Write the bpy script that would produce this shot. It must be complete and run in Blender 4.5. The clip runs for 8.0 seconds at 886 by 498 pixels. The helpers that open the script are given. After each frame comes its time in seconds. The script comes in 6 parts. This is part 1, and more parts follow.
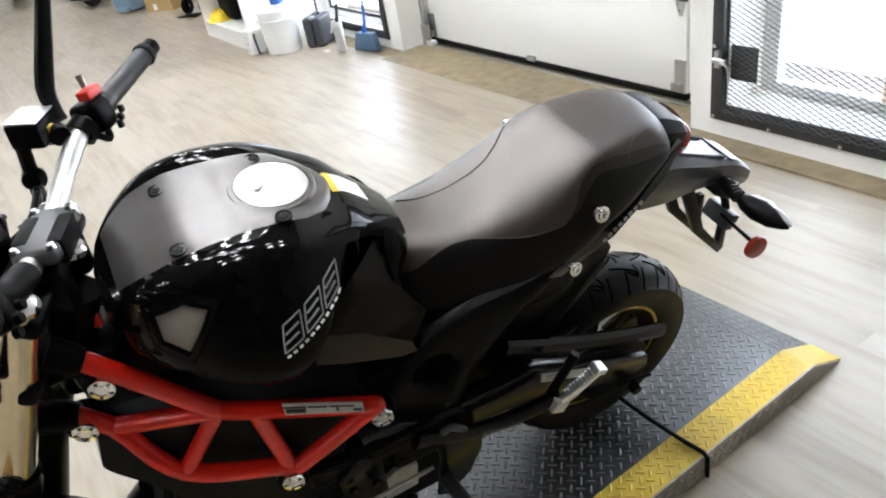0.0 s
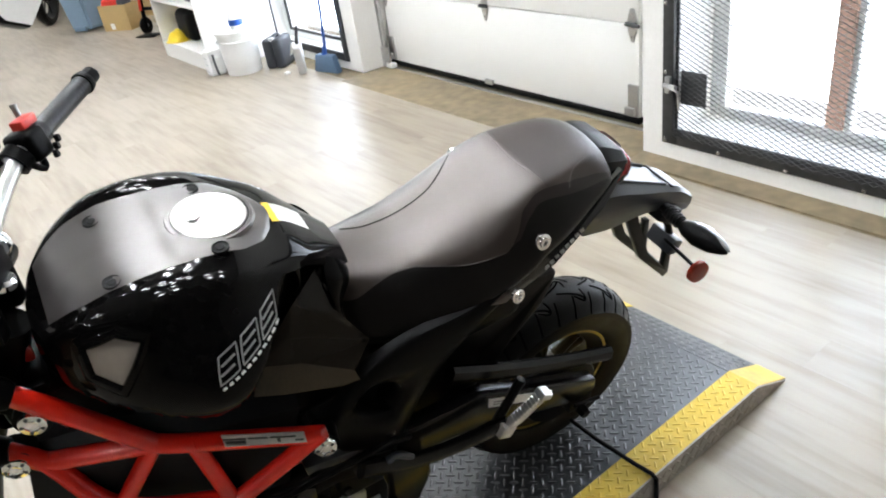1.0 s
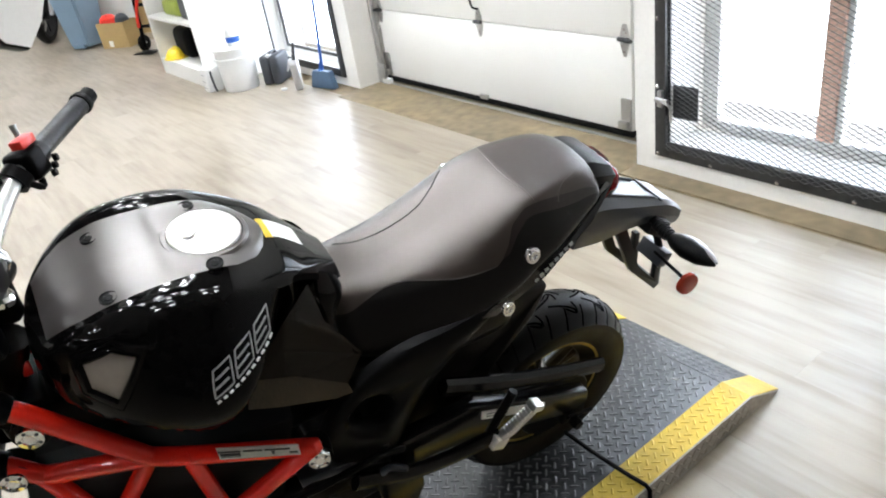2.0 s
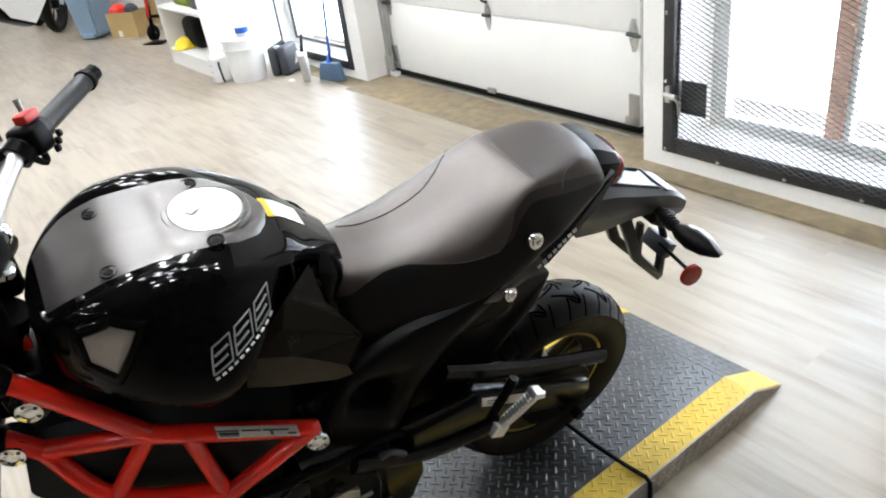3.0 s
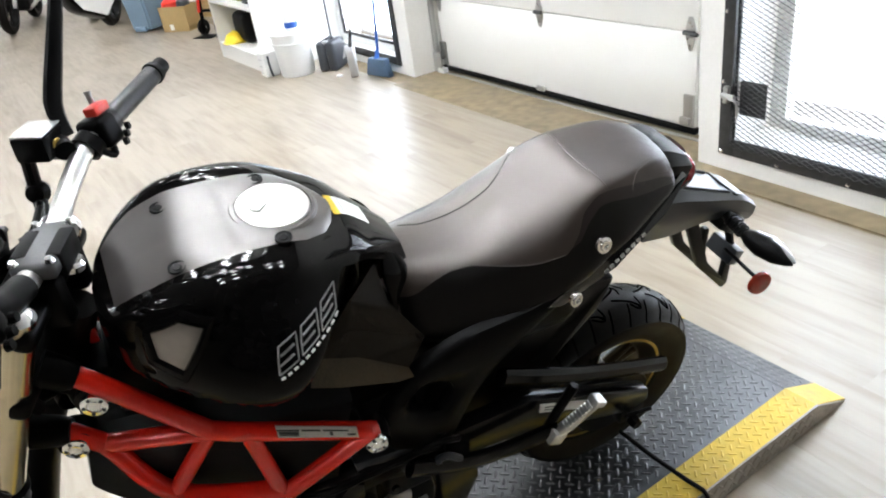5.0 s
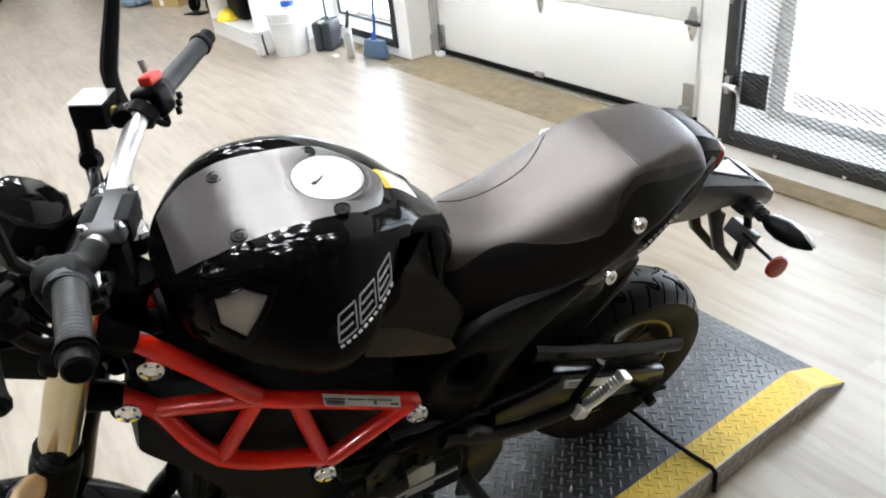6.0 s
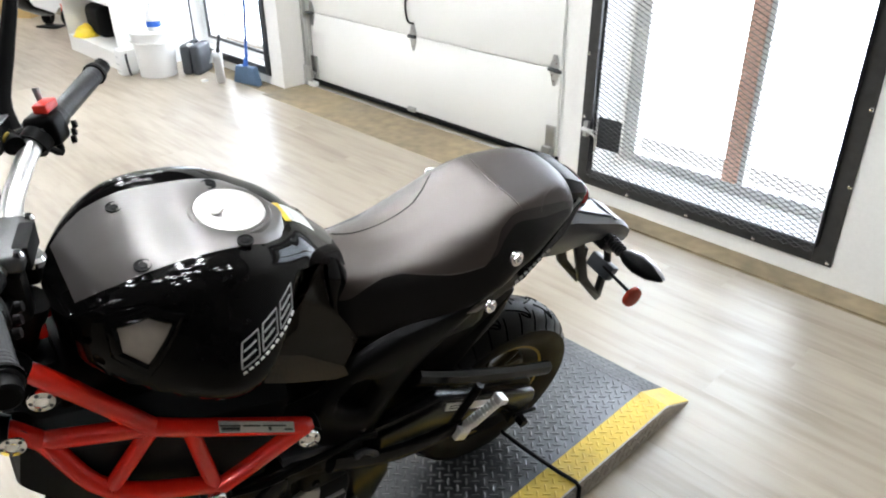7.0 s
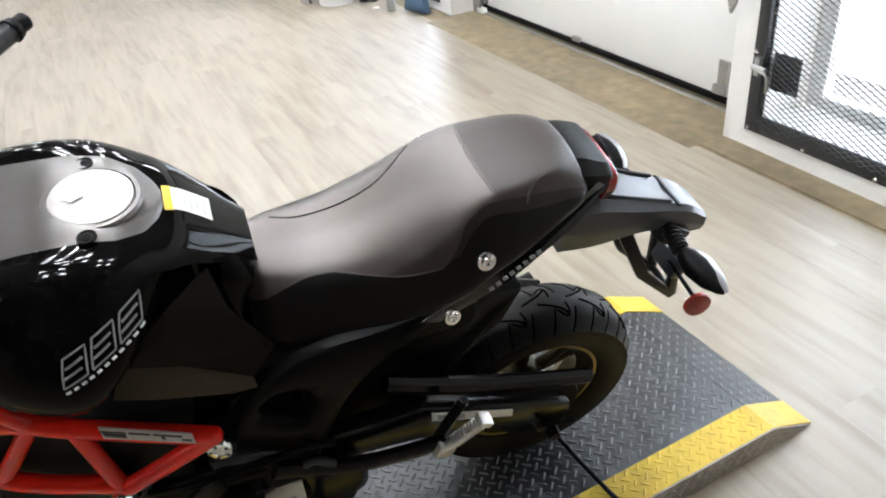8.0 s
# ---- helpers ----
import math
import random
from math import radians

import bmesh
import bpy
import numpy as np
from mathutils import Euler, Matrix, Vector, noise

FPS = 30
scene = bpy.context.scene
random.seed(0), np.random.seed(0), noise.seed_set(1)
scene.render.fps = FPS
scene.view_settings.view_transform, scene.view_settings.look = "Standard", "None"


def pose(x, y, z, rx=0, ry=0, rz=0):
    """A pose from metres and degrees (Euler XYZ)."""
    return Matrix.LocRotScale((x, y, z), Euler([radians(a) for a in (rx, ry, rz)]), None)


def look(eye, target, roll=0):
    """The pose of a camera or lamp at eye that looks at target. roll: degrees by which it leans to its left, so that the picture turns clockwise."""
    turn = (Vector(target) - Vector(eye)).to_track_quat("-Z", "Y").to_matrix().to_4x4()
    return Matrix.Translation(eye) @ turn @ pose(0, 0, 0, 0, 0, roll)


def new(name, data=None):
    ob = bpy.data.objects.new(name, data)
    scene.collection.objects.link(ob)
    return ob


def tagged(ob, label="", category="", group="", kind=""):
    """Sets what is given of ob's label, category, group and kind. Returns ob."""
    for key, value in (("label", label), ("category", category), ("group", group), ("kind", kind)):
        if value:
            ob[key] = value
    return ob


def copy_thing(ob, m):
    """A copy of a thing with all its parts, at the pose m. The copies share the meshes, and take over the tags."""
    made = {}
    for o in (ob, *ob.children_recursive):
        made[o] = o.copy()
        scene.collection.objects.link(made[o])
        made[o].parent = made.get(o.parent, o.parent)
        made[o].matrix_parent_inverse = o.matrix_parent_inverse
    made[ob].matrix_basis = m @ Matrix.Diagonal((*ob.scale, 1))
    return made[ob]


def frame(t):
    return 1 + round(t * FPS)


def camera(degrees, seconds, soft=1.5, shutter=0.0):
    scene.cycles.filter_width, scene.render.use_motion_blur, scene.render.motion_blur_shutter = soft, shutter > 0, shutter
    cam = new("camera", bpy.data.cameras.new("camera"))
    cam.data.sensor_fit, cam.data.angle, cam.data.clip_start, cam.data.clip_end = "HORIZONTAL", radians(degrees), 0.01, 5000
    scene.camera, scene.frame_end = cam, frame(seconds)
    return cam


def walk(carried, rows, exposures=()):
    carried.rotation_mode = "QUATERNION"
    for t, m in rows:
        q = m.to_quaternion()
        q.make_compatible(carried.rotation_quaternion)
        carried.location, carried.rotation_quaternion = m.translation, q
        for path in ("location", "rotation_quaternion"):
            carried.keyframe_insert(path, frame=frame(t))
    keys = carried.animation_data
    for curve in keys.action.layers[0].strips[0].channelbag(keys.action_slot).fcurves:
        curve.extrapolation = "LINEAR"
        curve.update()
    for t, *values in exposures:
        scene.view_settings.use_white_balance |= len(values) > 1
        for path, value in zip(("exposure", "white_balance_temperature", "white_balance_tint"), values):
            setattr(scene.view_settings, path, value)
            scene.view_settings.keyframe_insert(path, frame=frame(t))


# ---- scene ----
cam = camera(62.0, 8.0, soft=2.0)
PATH = [
    (0, (0.086, 0.209, 1.398), (-1.399, 1.076, 0.375), -10.5),
    (0.2, (0.096, 0.224, 1.404), (-1.404, 1.141, 0.397), -10.5),
    (0.3, (0.105, 0.231, 1.405), (-1.358, 1.15, 0.399), -9.9),
    (0.5, (0.107, 0.236, 1.402), (-1.344, 1.17, 0.391), -9.9),
    (1, (0.107, 0.239, 1.408), (-1.339, 1.2, 0.416), -9.1),
    (1.5, (0.123, 0.237, 1.416), (-1.332, 1.214, 0.454), -9.0),
    (1.7, (0.126, 0.238, 1.418), (-1.327, 1.218, 0.454), -9.3),
    (2.8, (0.135, 0.237, 1.404), (-1.33, 1.209, 0.451), -9.1),
    (3, (0.135, 0.236, 1.397), (-1.327, 1.2, 0.431), -8.6),
    (3.5, (0.124, 0.236, 1.401), (-1.384, 1.16, 0.466), -9.9),
    (3.7, (0.121, 0.234, 1.392), (-1.372, 1.147, 0.423), -9.7),
    (4, (0.113, 0.232, 1.392), (-1.38, 1.152, 0.429), -9.7),
    (4.2, (0.108, 0.229, 1.395), (-1.402, 1.142, 0.453), -9.7),
    (4.5, (0.103, 0.224, 1.392), (-1.412, 1.129, 0.45), -9.2),
    (4.7, (0.1, 0.221, 1.394), (-1.424, 1.113, 0.455), -9.1),
    (5.8, (0.056, 0.165, 1.396), (-1.417, 1.04, 0.364), -7.7),
    (6, (0.058, 0.124, 1.405), (-1.415, 1.035, 0.405), -6.8),
    (6.2, (0.063, 0.083, 1.414), (-1.406, 1.078, 0.435), -5.9),
    (6.5, (0.073, 0.053, 1.433), (-1.259, 1.198, 0.477), -4.3),
    (7, (0.081, 0.055, 1.447), (-1.188, 1.274, 0.495), -0.3),
    (7.2, (0.08, 0.095, 1.437), (-1.244, 1.271, 0.451), -2.3),
    (7.3, (0.083, 0.137, 1.431), (-1.239, 1.262, 0.438), -3.5),
    (7.5, (0.094, 0.25, 1.399), (-1.261, 1.292, 0.36), -5.2),
    (7.7, (0.099, 0.38, 1.397), (-1.43, 1.231, 0.375), -9.0),
    (7.8, (0.104, 0.439, 1.4), (-1.434, 1.2, 0.373), -9.1),
    (8, (0.104, 0.53, 1.399), (-1.425, 1.209, 0.303), -6.8),
]
walk(cam, [(t, look(eye, target, roll)) for t, eye, target, roll in PATH], exposures=[(0.0, -0.01), (1.0, 0.06), (4.5, 0.11), (6.5, 0.09), (7.5, 0.07), (8.0, 0.04)])

# ---- daylight ----
world = bpy.data.worlds.new("world")
scene.world = world
world.use_nodes = True
wn = world.node_tree
sky = wn.nodes.new("ShaderNodeTexSky")
sky.sky_type = "NISHITA"
sky.sun_disc = False
sky.sun_elevation = radians(49)
sky.sun_rotation = radians(82)
wn.links.new(sky.outputs[0], wn.nodes["Background"].inputs[0])
wn.nodes["Background"].inputs[1].default_value = 0.15

sun = new("sun", bpy.data.lights.new("sun", "SUN"))
sun.data.energy = 4.0
sun.data.angle = radians(0.5)
sun.data.color = (1.0, 0.95, 0.88)
sun.matrix_world = look((0, 0, 20), (-14, -2.0, 4))


def window_light(name, at, toward, w, h, watts):
    """The sky's light in a real opening."""
    data = bpy.data.lights.new(name, "AREA")
    data.shape, data.size, data.size_y, data.energy = "RECTANGLE", w, h, watts
    data.color = (0.78, 0.88, 1.0)
    ob = new(name, data)
    ob.matrix_world = look(at, toward)
    return ob


window_light("daylight_mesh_opening", (-1.21, 3.3, 1.3), (-1.21, 0, 1.0), 1.5, 2.4, 116)
window_light("daylight_glass_door", (-4.95, 2.92, 1.15), (-4.95, 0, 0.9), 0.95, 2.0, 55)

# ---- materials ----


def material(name, color, rough=0.5, metal=0.0, vary=0.12, grain=60.0, broad=4.0, bump=0.05, coat=0.0, stretch=(1, 1, 1), spec=0.5, rough_vary=0.08, each=0.0, whole=False, streak=None, coat_rough=0.03):
    """A surface with fine grain, broad stains and slight relief; each: how far single pieces differ in tone; whole: one pattern across all pieces; streak: the colour of the darkest grain."""
    m = bpy.data.materials.new(name)
    m.use_nodes = True
    t = m.node_tree
    n, l = t.nodes, t.links
    b = n["Principled BSDF"]
    co = n.new("ShaderNodeTexCoord")
    mp = n.new("ShaderNodeMapping")
    mp.inputs["Scale"].default_value = stretch
    if whole:
        place = n.new("ShaderNodeNewGeometry")
        l.new(place.outputs["Position"], mp.inputs[0])
    else:
        l.new(co.outputs["Object"], mp.inputs[0])
    fine = n.new("ShaderNodeTexNoise")
    fine.inputs["Scale"].default_value = grain
    fine.inputs["Detail"].default_value = 1.5 if whole else 6
    wide = n.new("ShaderNodeTexNoise")
    wide.inputs["Scale"].default_value = broad
    wide.inputs["Detail"].default_value = 1.5 if whole else 4
    l.new(mp.outputs[0], fine.inputs[0])
    l.new(mp.outputs[0], wide.inputs[0])
    add = n.new("ShaderNodeMath")
    add.operation = "ADD"
    l.new(fine.outputs[0], add.inputs[0])
    l.new(wide.outputs[0], add.inputs[1])
    last = add.outputs[0]
    if each:
        info = n.new("ShaderNodeObjectInfo")
        geo = n.new("ShaderNodeNewGeometry")
        s1 = n.new("ShaderNodeMath")
        s1.operation = "ADD"
        l.new(info.outputs["Random"], s1.inputs[0])
        l.new(geo.outputs["Random Per Island"], s1.inputs[1])
        s2 = n.new("ShaderNodeMath")
        s2.operation = "PINGPONG"
        s2.inputs[1].default_value = 1.0
        l.new(s1.outputs[0], s2.inputs[0])
        s3 = n.new("ShaderNodeMath")
        s3.operation = "MULTIPLY_ADD"
        s3.inputs[1].default_value = each
        l.new(s2.outputs[0], s3.inputs[0])
        l.new(last, s3.inputs[2])
        last = s3.outputs[0]
    ramp = n.new("ShaderNodeMapRange")
    ramp.inputs["From Min"].default_value = 0.55
    ramp.inputs["From Max"].default_value = 1.45 + each
    ramp.inputs["To Min"].default_value = 1 - vary
    ramp.inputs["To Max"].default_value = 1 + vary
    l.new(last, ramp.inputs[0])
    mix = n.new("ShaderNodeVectorMath")
    mix.operation = "SCALE"
    mix.inputs[0].default_value = color
    l.new(ramp.outputs[0], mix.inputs["Scale"])
    l.new(mix.outputs[0], b.inputs["Base Color"])
    if streak:
        two = n.new("ShaderNodeValToRGB")
        two.color_ramp.elements[0].color = (*streak, 1)
        two.color_ramp.elements[1].color = (*color, 1)
        ramp.inputs["To Min"].default_value = 0.0
        ramp.inputs["To Max"].default_value = 1.0
        l.new(ramp.outputs[0], two.inputs[0])
        l.new(two.outputs[0], b.inputs["Base Color"])
    rr = n.new("ShaderNodeMapRange")
    rr.inputs["From Min"].default_value = 0.3
    rr.inputs["From Max"].default_value = 0.7
    rr.inputs["To Min"].default_value = max(0.02, rough - rough_vary)
    rr.inputs["To Max"].default_value = min(1, rough + rough_vary)
    l.new(wide.outputs[0], rr.inputs[0])
    l.new(rr.outputs[0], b.inputs["Roughness"])
    b.inputs["Metallic"].default_value = metal
    b.inputs["Specular IOR Level"].default_value = spec
    b.inputs["Coat Weight"].default_value = coat
    b.inputs["Coat Roughness"].default_value = coat_rough
    if bump:
        bp = n.new("ShaderNodeBump")
        bp.inputs["Strength"].default_value = bump
        bp.inputs["Distance"].default_value = 0.002
        l.new(fine.outputs[0], bp.inputs["Height"])
        l.new(bp.outputs[0], b.inputs["Normal"])
    return m


def plank_material(name, dark, light):
    """Printed wood planks: grain along x that breaks from plank to plank, tone by plank, worn sheen."""
    m = bpy.data.materials.new(name)
    m.use_nodes = True
    n, l = m.node_tree.nodes, m.node_tree.links
    b = n["Principled BSDF"]
    geo, info = n.new("ShaderNodeNewGeometry"), n.new("ShaderNodeObjectInfo")
    one = n.new("ShaderNodeMath")
    one.operation = "ADD"
    l.new(info.outputs["Random"], one.inputs[0])
    l.new(geo.outputs["Random Per Island"], one.inputs[1])
    shift = n.new("ShaderNodeVectorMath")
    shift.operation = "SCALE"
    shift.inputs[0].default_value = (13.0, 31.0, 7.0)
    l.new(one.outputs[0], shift.inputs["Scale"])
    place = n.new("ShaderNodeVectorMath")
    place.operation = "ADD"
    l.new(geo.outputs["Position"], place.inputs[0])
    l.new(shift.outputs[0], place.inputs[1])

    def grain(scale, size, detail, source):
        mp = n.new("ShaderNodeMapping")
        mp.inputs["Scale"].default_value = scale
        l.new(source, mp.inputs[0])
        t = n.new("ShaderNodeTexNoise")
        t.inputs["Scale"].default_value = size
        t.inputs["Detail"].default_value = detail
        l.new(mp.outputs[0], t.inputs[0])
        return t.outputs[0]

    fine = grain((1.6, 15, 1), 2.0, 3, place.outputs[0])
    wide = grain((1.0, 5, 1), 1.5, 2, place.outputs[0])
    wear = grain((1, 1, 1), 1.1, 3, geo.outputs["Position"])
    total = n.new("ShaderNodeMath")
    total.operation = "MULTIPLY_ADD"
    total.inputs[1].default_value = 0.9
    l.new(wide, total.inputs[0])
    l.new(fine, total.inputs[2])
    tone = n.new("ShaderNodeMath")
    tone.operation = "MULTIPLY_ADD"
    tone.inputs[1].default_value = 0.12
    l.new(one.outputs[0], tone.inputs[0])
    l.new(total.outputs[0], tone.inputs[2])
    dirt = n.new("ShaderNodeMath")
    dirt.operation = "MULTIPLY_ADD"
    dirt.inputs[1].default_value = 0.5
    l.new(wear, dirt.inputs[0])
    l.new(tone.outputs[0], dirt.inputs[2])
    ramp = n.new("ShaderNodeValToRGB")
    ramp.color_ramp.elements[0].color = (*dark, 1)
    ramp.color_ramp.elements[1].color = (*light, 1)
    fit_ = n.new("ShaderNodeMapRange")
    fit_.interpolation_type = "SMOOTHSTEP"
    fit_.inputs["From Min"].default_value = 0.78
    fit_.inputs["From Max"].default_value = 1.66
    l.new(dirt.outputs[0], fit_.inputs[0])
    l.new(fit_.outputs[0], ramp.inputs[0])
    l.new(ramp.outputs[0], b.inputs["Base Color"])
    rr = n.new("ShaderNodeMapRange")
    rr.inputs["From Min"].default_value = 0.3
    rr.inputs["From Max"].default_value = 0.7
    rr.inputs["To Min"].default_value = 0.32
    rr.inputs["To Max"].default_value = 0.5
    l.new(wear, rr.inputs[0])
    l.new(rr.outputs[0], b.inputs["Roughness"])
    b.inputs["Specular IOR Level"].default_value = 1.0
    b.inputs["Coat Weight"].default_value = 0.15
    b.inputs["Coat Roughness"].default_value = 0.3
    return m


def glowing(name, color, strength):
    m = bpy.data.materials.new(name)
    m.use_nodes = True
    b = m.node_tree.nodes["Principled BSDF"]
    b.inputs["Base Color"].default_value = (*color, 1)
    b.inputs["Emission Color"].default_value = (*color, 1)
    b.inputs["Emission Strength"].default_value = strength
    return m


def clear(name, color, rough=0.02):
    m = bpy.data.materials.new(name)
    m.use_nodes = True
    b = m.node_tree.nodes["Principled BSDF"]
    b.inputs["Base Color"].default_value = (*color, 1)
    b.inputs["Roughness"].default_value = rough
    b.inputs["Transmission Weight"].default_value = 1.0
    b.inputs["IOR"].default_value = 1.45
    return m


GLOSS = material("black_gloss_paint", (0.003, 0.0028, 0.0027), 0.05, bump=0.0, rough_vary=0.02, vary=0.2, spec=0.11)
COVERM = material("black_satin_bodywork", (0.006, 0.0045, 0.003), 0.15, bump=0.02, grain=400, spec=0.08)
SKIRT = material("scuffed_bare_steel", (0.4, 0.37, 0.33), 0.45, metal=0.85, grain=60, broad=8, vary=0.35, rough_vary=0.15)
CASTM = material("cast_grey_alloy", (0.09, 0.09, 0.092), 0.42, metal=0.6, grain=200, bump=0.1)
PANEL = material("satin_graphite_plastic", (0.05, 0.045, 0.043), 0.33, bump=0.03, grain=900, rough_vary=0.04, spec=0.9)
PLASTIC = material("black_textured_plastic", (0.004, 0.004, 0.0042), 0.38, bump=0.1, grain=700, spec=0.14)
MATTE = material("matte_black_metal", (0.0026, 0.0025, 0.0025), 0.37, bump=0.08, grain=300, spec=0.06)
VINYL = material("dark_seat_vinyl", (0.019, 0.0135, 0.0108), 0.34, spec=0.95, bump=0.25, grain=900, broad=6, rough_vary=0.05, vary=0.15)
# VSIDE and VEDGE: darker copies of the vinyl, shade of the sides put into colour
VSIDE = material("shaded_seat_vinyl", (0.004, 0.0032, 0.0028), 0.4, spec=0.22, bump=0.25, grain=900, broad=6, rough_vary=0.06, vary=0.15)
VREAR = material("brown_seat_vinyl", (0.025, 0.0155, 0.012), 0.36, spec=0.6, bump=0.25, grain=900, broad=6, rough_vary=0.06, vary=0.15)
VEDGE = material("half_shaded_seat_vinyl", (0.012, 0.008, 0.0062), 0.38, spec=0.4, bump=0.25, grain=900, broad=6, rough_vary=0.06, vary=0.15)
PANEL.node_tree.nodes["Principled BSDF"].inputs["Specular Tint"].default_value = (1.0, 0.95, 0.91, 1)
VINYL.node_tree.nodes["Principled BSDF"].inputs["Specular Tint"].default_value = (1.0, 0.91, 0.85, 1)
THREAD = material("seat_thread", (0.09, 0.08, 0.075), 0.8)
RUBBER = material("tyre_rubber", (0.003, 0.0026, 0.002), 0.48, bump=0.15, grain=250, vary=0.25, spec=0.14)
GROOVE = material("tyre_groove", (0.0008, 0.0008, 0.0008), 0.9, spec=0.0)
WALLR = material("dusty_tyre_sidewall", (0.016, 0.012, 0.006), 0.6, bump=0.15, grain=180, broad=20, vary=0.35, spec=0.25)
GRIP = material("grip_rubber", (0.011, 0.011, 0.0118), 0.38, bump=0.3, grain=500, spec=0.38)
RED = material("red_frame_paint", (0.66, 0.015, 0.006), 0.22, rough_vary=0.04, coat=0.8, bump=0.02, grain=200, vary=0.08, spec=0.25)
REDP = material("red_plastic", (0.65, 0.03, 0.015), 0.35)
ALU = material("brushed_aluminium", (0.72, 0.71, 0.69), 0.38, metal=1.0, grain=300, bump=0.03)
CAPM = material("satin_cap_aluminium", (0.56, 0.54, 0.52), 0.42, metal=1.0, grain=300, bump=0.03)
CHROME = material("chrome", (0.85, 0.85, 0.86), 0.08, metal=1.0, bump=0.0)
FORK = material("champagne_fork_tube", (0.75, 0.66, 0.47), 0.2, metal=1.0, bump=0.0)
RIM = material("bronze_black_rim", (0.03, 0.022, 0.008), 0.37, metal=0.6, spec=0.3)
GOLD = material("rim_lip", (0.32, 0.22, 0.035), 0.4, metal=0.5)
ENGINE = material("dark_engine_casting", (0.005, 0.005, 0.005), 0.37, metal=0.03, bump=0.3, grain=150, spec=0.13)
STEEL = material("zinc_steel", (0.5, 0.5, 0.49), 0.38, metal=1.0, grain=120, bump=0.1)
SILVER = material("silver_insert", (0.37, 0.325, 0.28), 0.45, bump=0.05)
ARMM = material("satin_black_arm_paint", (0.004, 0.004, 0.0042), 0.23, rough_vary=0.03, bump=0.05, grain=300, spec=0.2)
SHROUDM = material("dark_grey_shroud_plastic", (0.0075, 0.0078, 0.008), 0.45, bump=0.1, grain=500, spec=0.12)
DECAL = material("silver_decal", (0.25, 0.25, 0.245), 0.4, bump=0.0)
RAILM = material("polished_black_rail", (0.003, 0.003, 0.003), 0.08, bump=0.0, spec=0.7)
INK = material("dark_print", (0.03, 0.03, 0.03), 0.5, bump=0.0)
LABEL = material("white_label", (0.75, 0.75, 0.72), 0.45, bump=0.0)
SILVERF = material("silver_foil_label", (0.42, 0.415, 0.4), 0.45, metal=0.3, bump=0.0, grain=200, vary=0.25)
YLABEL = material("yellow_label", (0.75, 0.5, 0.03), 0.45, bump=0.0)
LENSRED = material("red_lens", (0.30, 0.022, 0.01), 0.18, coat=0.3, bump=0.0)
TAILRED = material("deep_red_lens", (0.22, 0.006, 0.008), 0.2, coat=0.2, bump=0.0)
LENSAMB = material("smoked_amber_lens", (0.36, 0.2, 0.07), 0.18, rough_vary=0.04, coat=0.4, bump=0.0)
LENSCLR = material("clear_lens_grey", (0.3, 0.3, 0.31), 0.12, coat=0.6, bump=0.0)
MIRROR = material("mirror_silver", (0.9, 0.9, 0.9), 0.02, metal=1.0, bump=0.0, vary=0.0, rough_vary=0.0)
TAILGREY = material("grey_tail_plastic", (0.022, 0.025, 0.031), 0.36, bump=0.05, grain=600, spec=0.5)

PLATE = material("worn_tread_plate", (0.06, 0.061, 0.063), 0.4, metal=0.6, grain=40, broad=5, vary=0.4, bump=0.2, rough_vary=0.11)
LUG = material("polished_tread_lugs", (0.105, 0.105, 0.107), 0.36, metal=0.65, grain=60, broad=6, vary=0.35, rough_vary=0.07)
YELLOW = material("worn_yellow_paint", (0.62, 0.43, 0.045), 0.45, grain=50, broad=6, vary=0.25, bump=0.1)

PLANK = plank_material("pale_oak_vinyl_plank", (0.175, 0.135, 0.089), (0.315, 0.270, 0.208))
THRESH = material("stained_concrete", (0.205, 0.16, 0.095), 0.55, grain=14, broad=2.2, vary=0.45, bump=0.2, whole=True)
WALLP = material("white_wall_paint", (0.8, 0.79, 0.76), 0.55, grain=80, broad=1.5, vary=0.05, bump=0.06)
CEIL = material("grey_ceiling", (0.2, 0.2, 0.2), 0.8, grain=60, vary=0.06)
DARKWALL = material("grey_back_wall", (0.035, 0.034, 0.033), 0.8, vary=0.25)
DOORP = material("white_enamel_door", (0.82, 0.82, 0.79), 0.4, grain=200, broad=1.2, vary=0.05, bump=0.05)
# mottled brown; on the side cover's ledge it paints the tan floor's reflection
BROWNP = material("mottled_brown_plastic", (0.02, 0.0135, 0.006), 0.42, spec=0.1, grain=220, broad=25, vary=0.4, bump=0.15)
SEAL = material("black_rubber_seal", (0.004, 0.004, 0.004), 0.55, spec=0.1)
MESHM = material("dark_expanded_steel", (0.03, 0.03, 0.031), 0.55, metal=0.2, vary=0.3)
FRAMEM = material("gunmetal_angle_steel", (0.055, 0.056, 0.058), 0.42, metal=0.6, grain=35, vary=0.3, bump=0.1)
GLASS = clear("window_glass", (1, 1, 1))
WHITEP = material("white_plastic", (0.8, 0.8, 0.79), 0.35, vary=0.04, bump=0.01)
MELA = material("white_melamine", (0.82, 0.81, 0.78), 0.35, vary=0.04)
BLUEP = material("blue_plastic", (0.02, 0.1, 0.42), 0.4)
BROOMB = material("steel_blue_plastic", (0.065, 0.115, 0.19), 0.6, grain=120, vary=0.35)
BINB = material("slate_blue_plastic", (0.17, 0.25, 0.33), 0.5)
CASEP = material("charcoal_plastic", (0.035, 0.039, 0.047), 0.5)
GREYP = material("grey_plastic", (0.5, 0.5, 0.5), 0.45)
CARD = material("brown_cardboard", (0.4, 0.28, 0.12), 0.8, grain=30, vary=0.12)
YHAT = material("yellow_plastic", (0.8, 0.58, 0.02), 0.35)
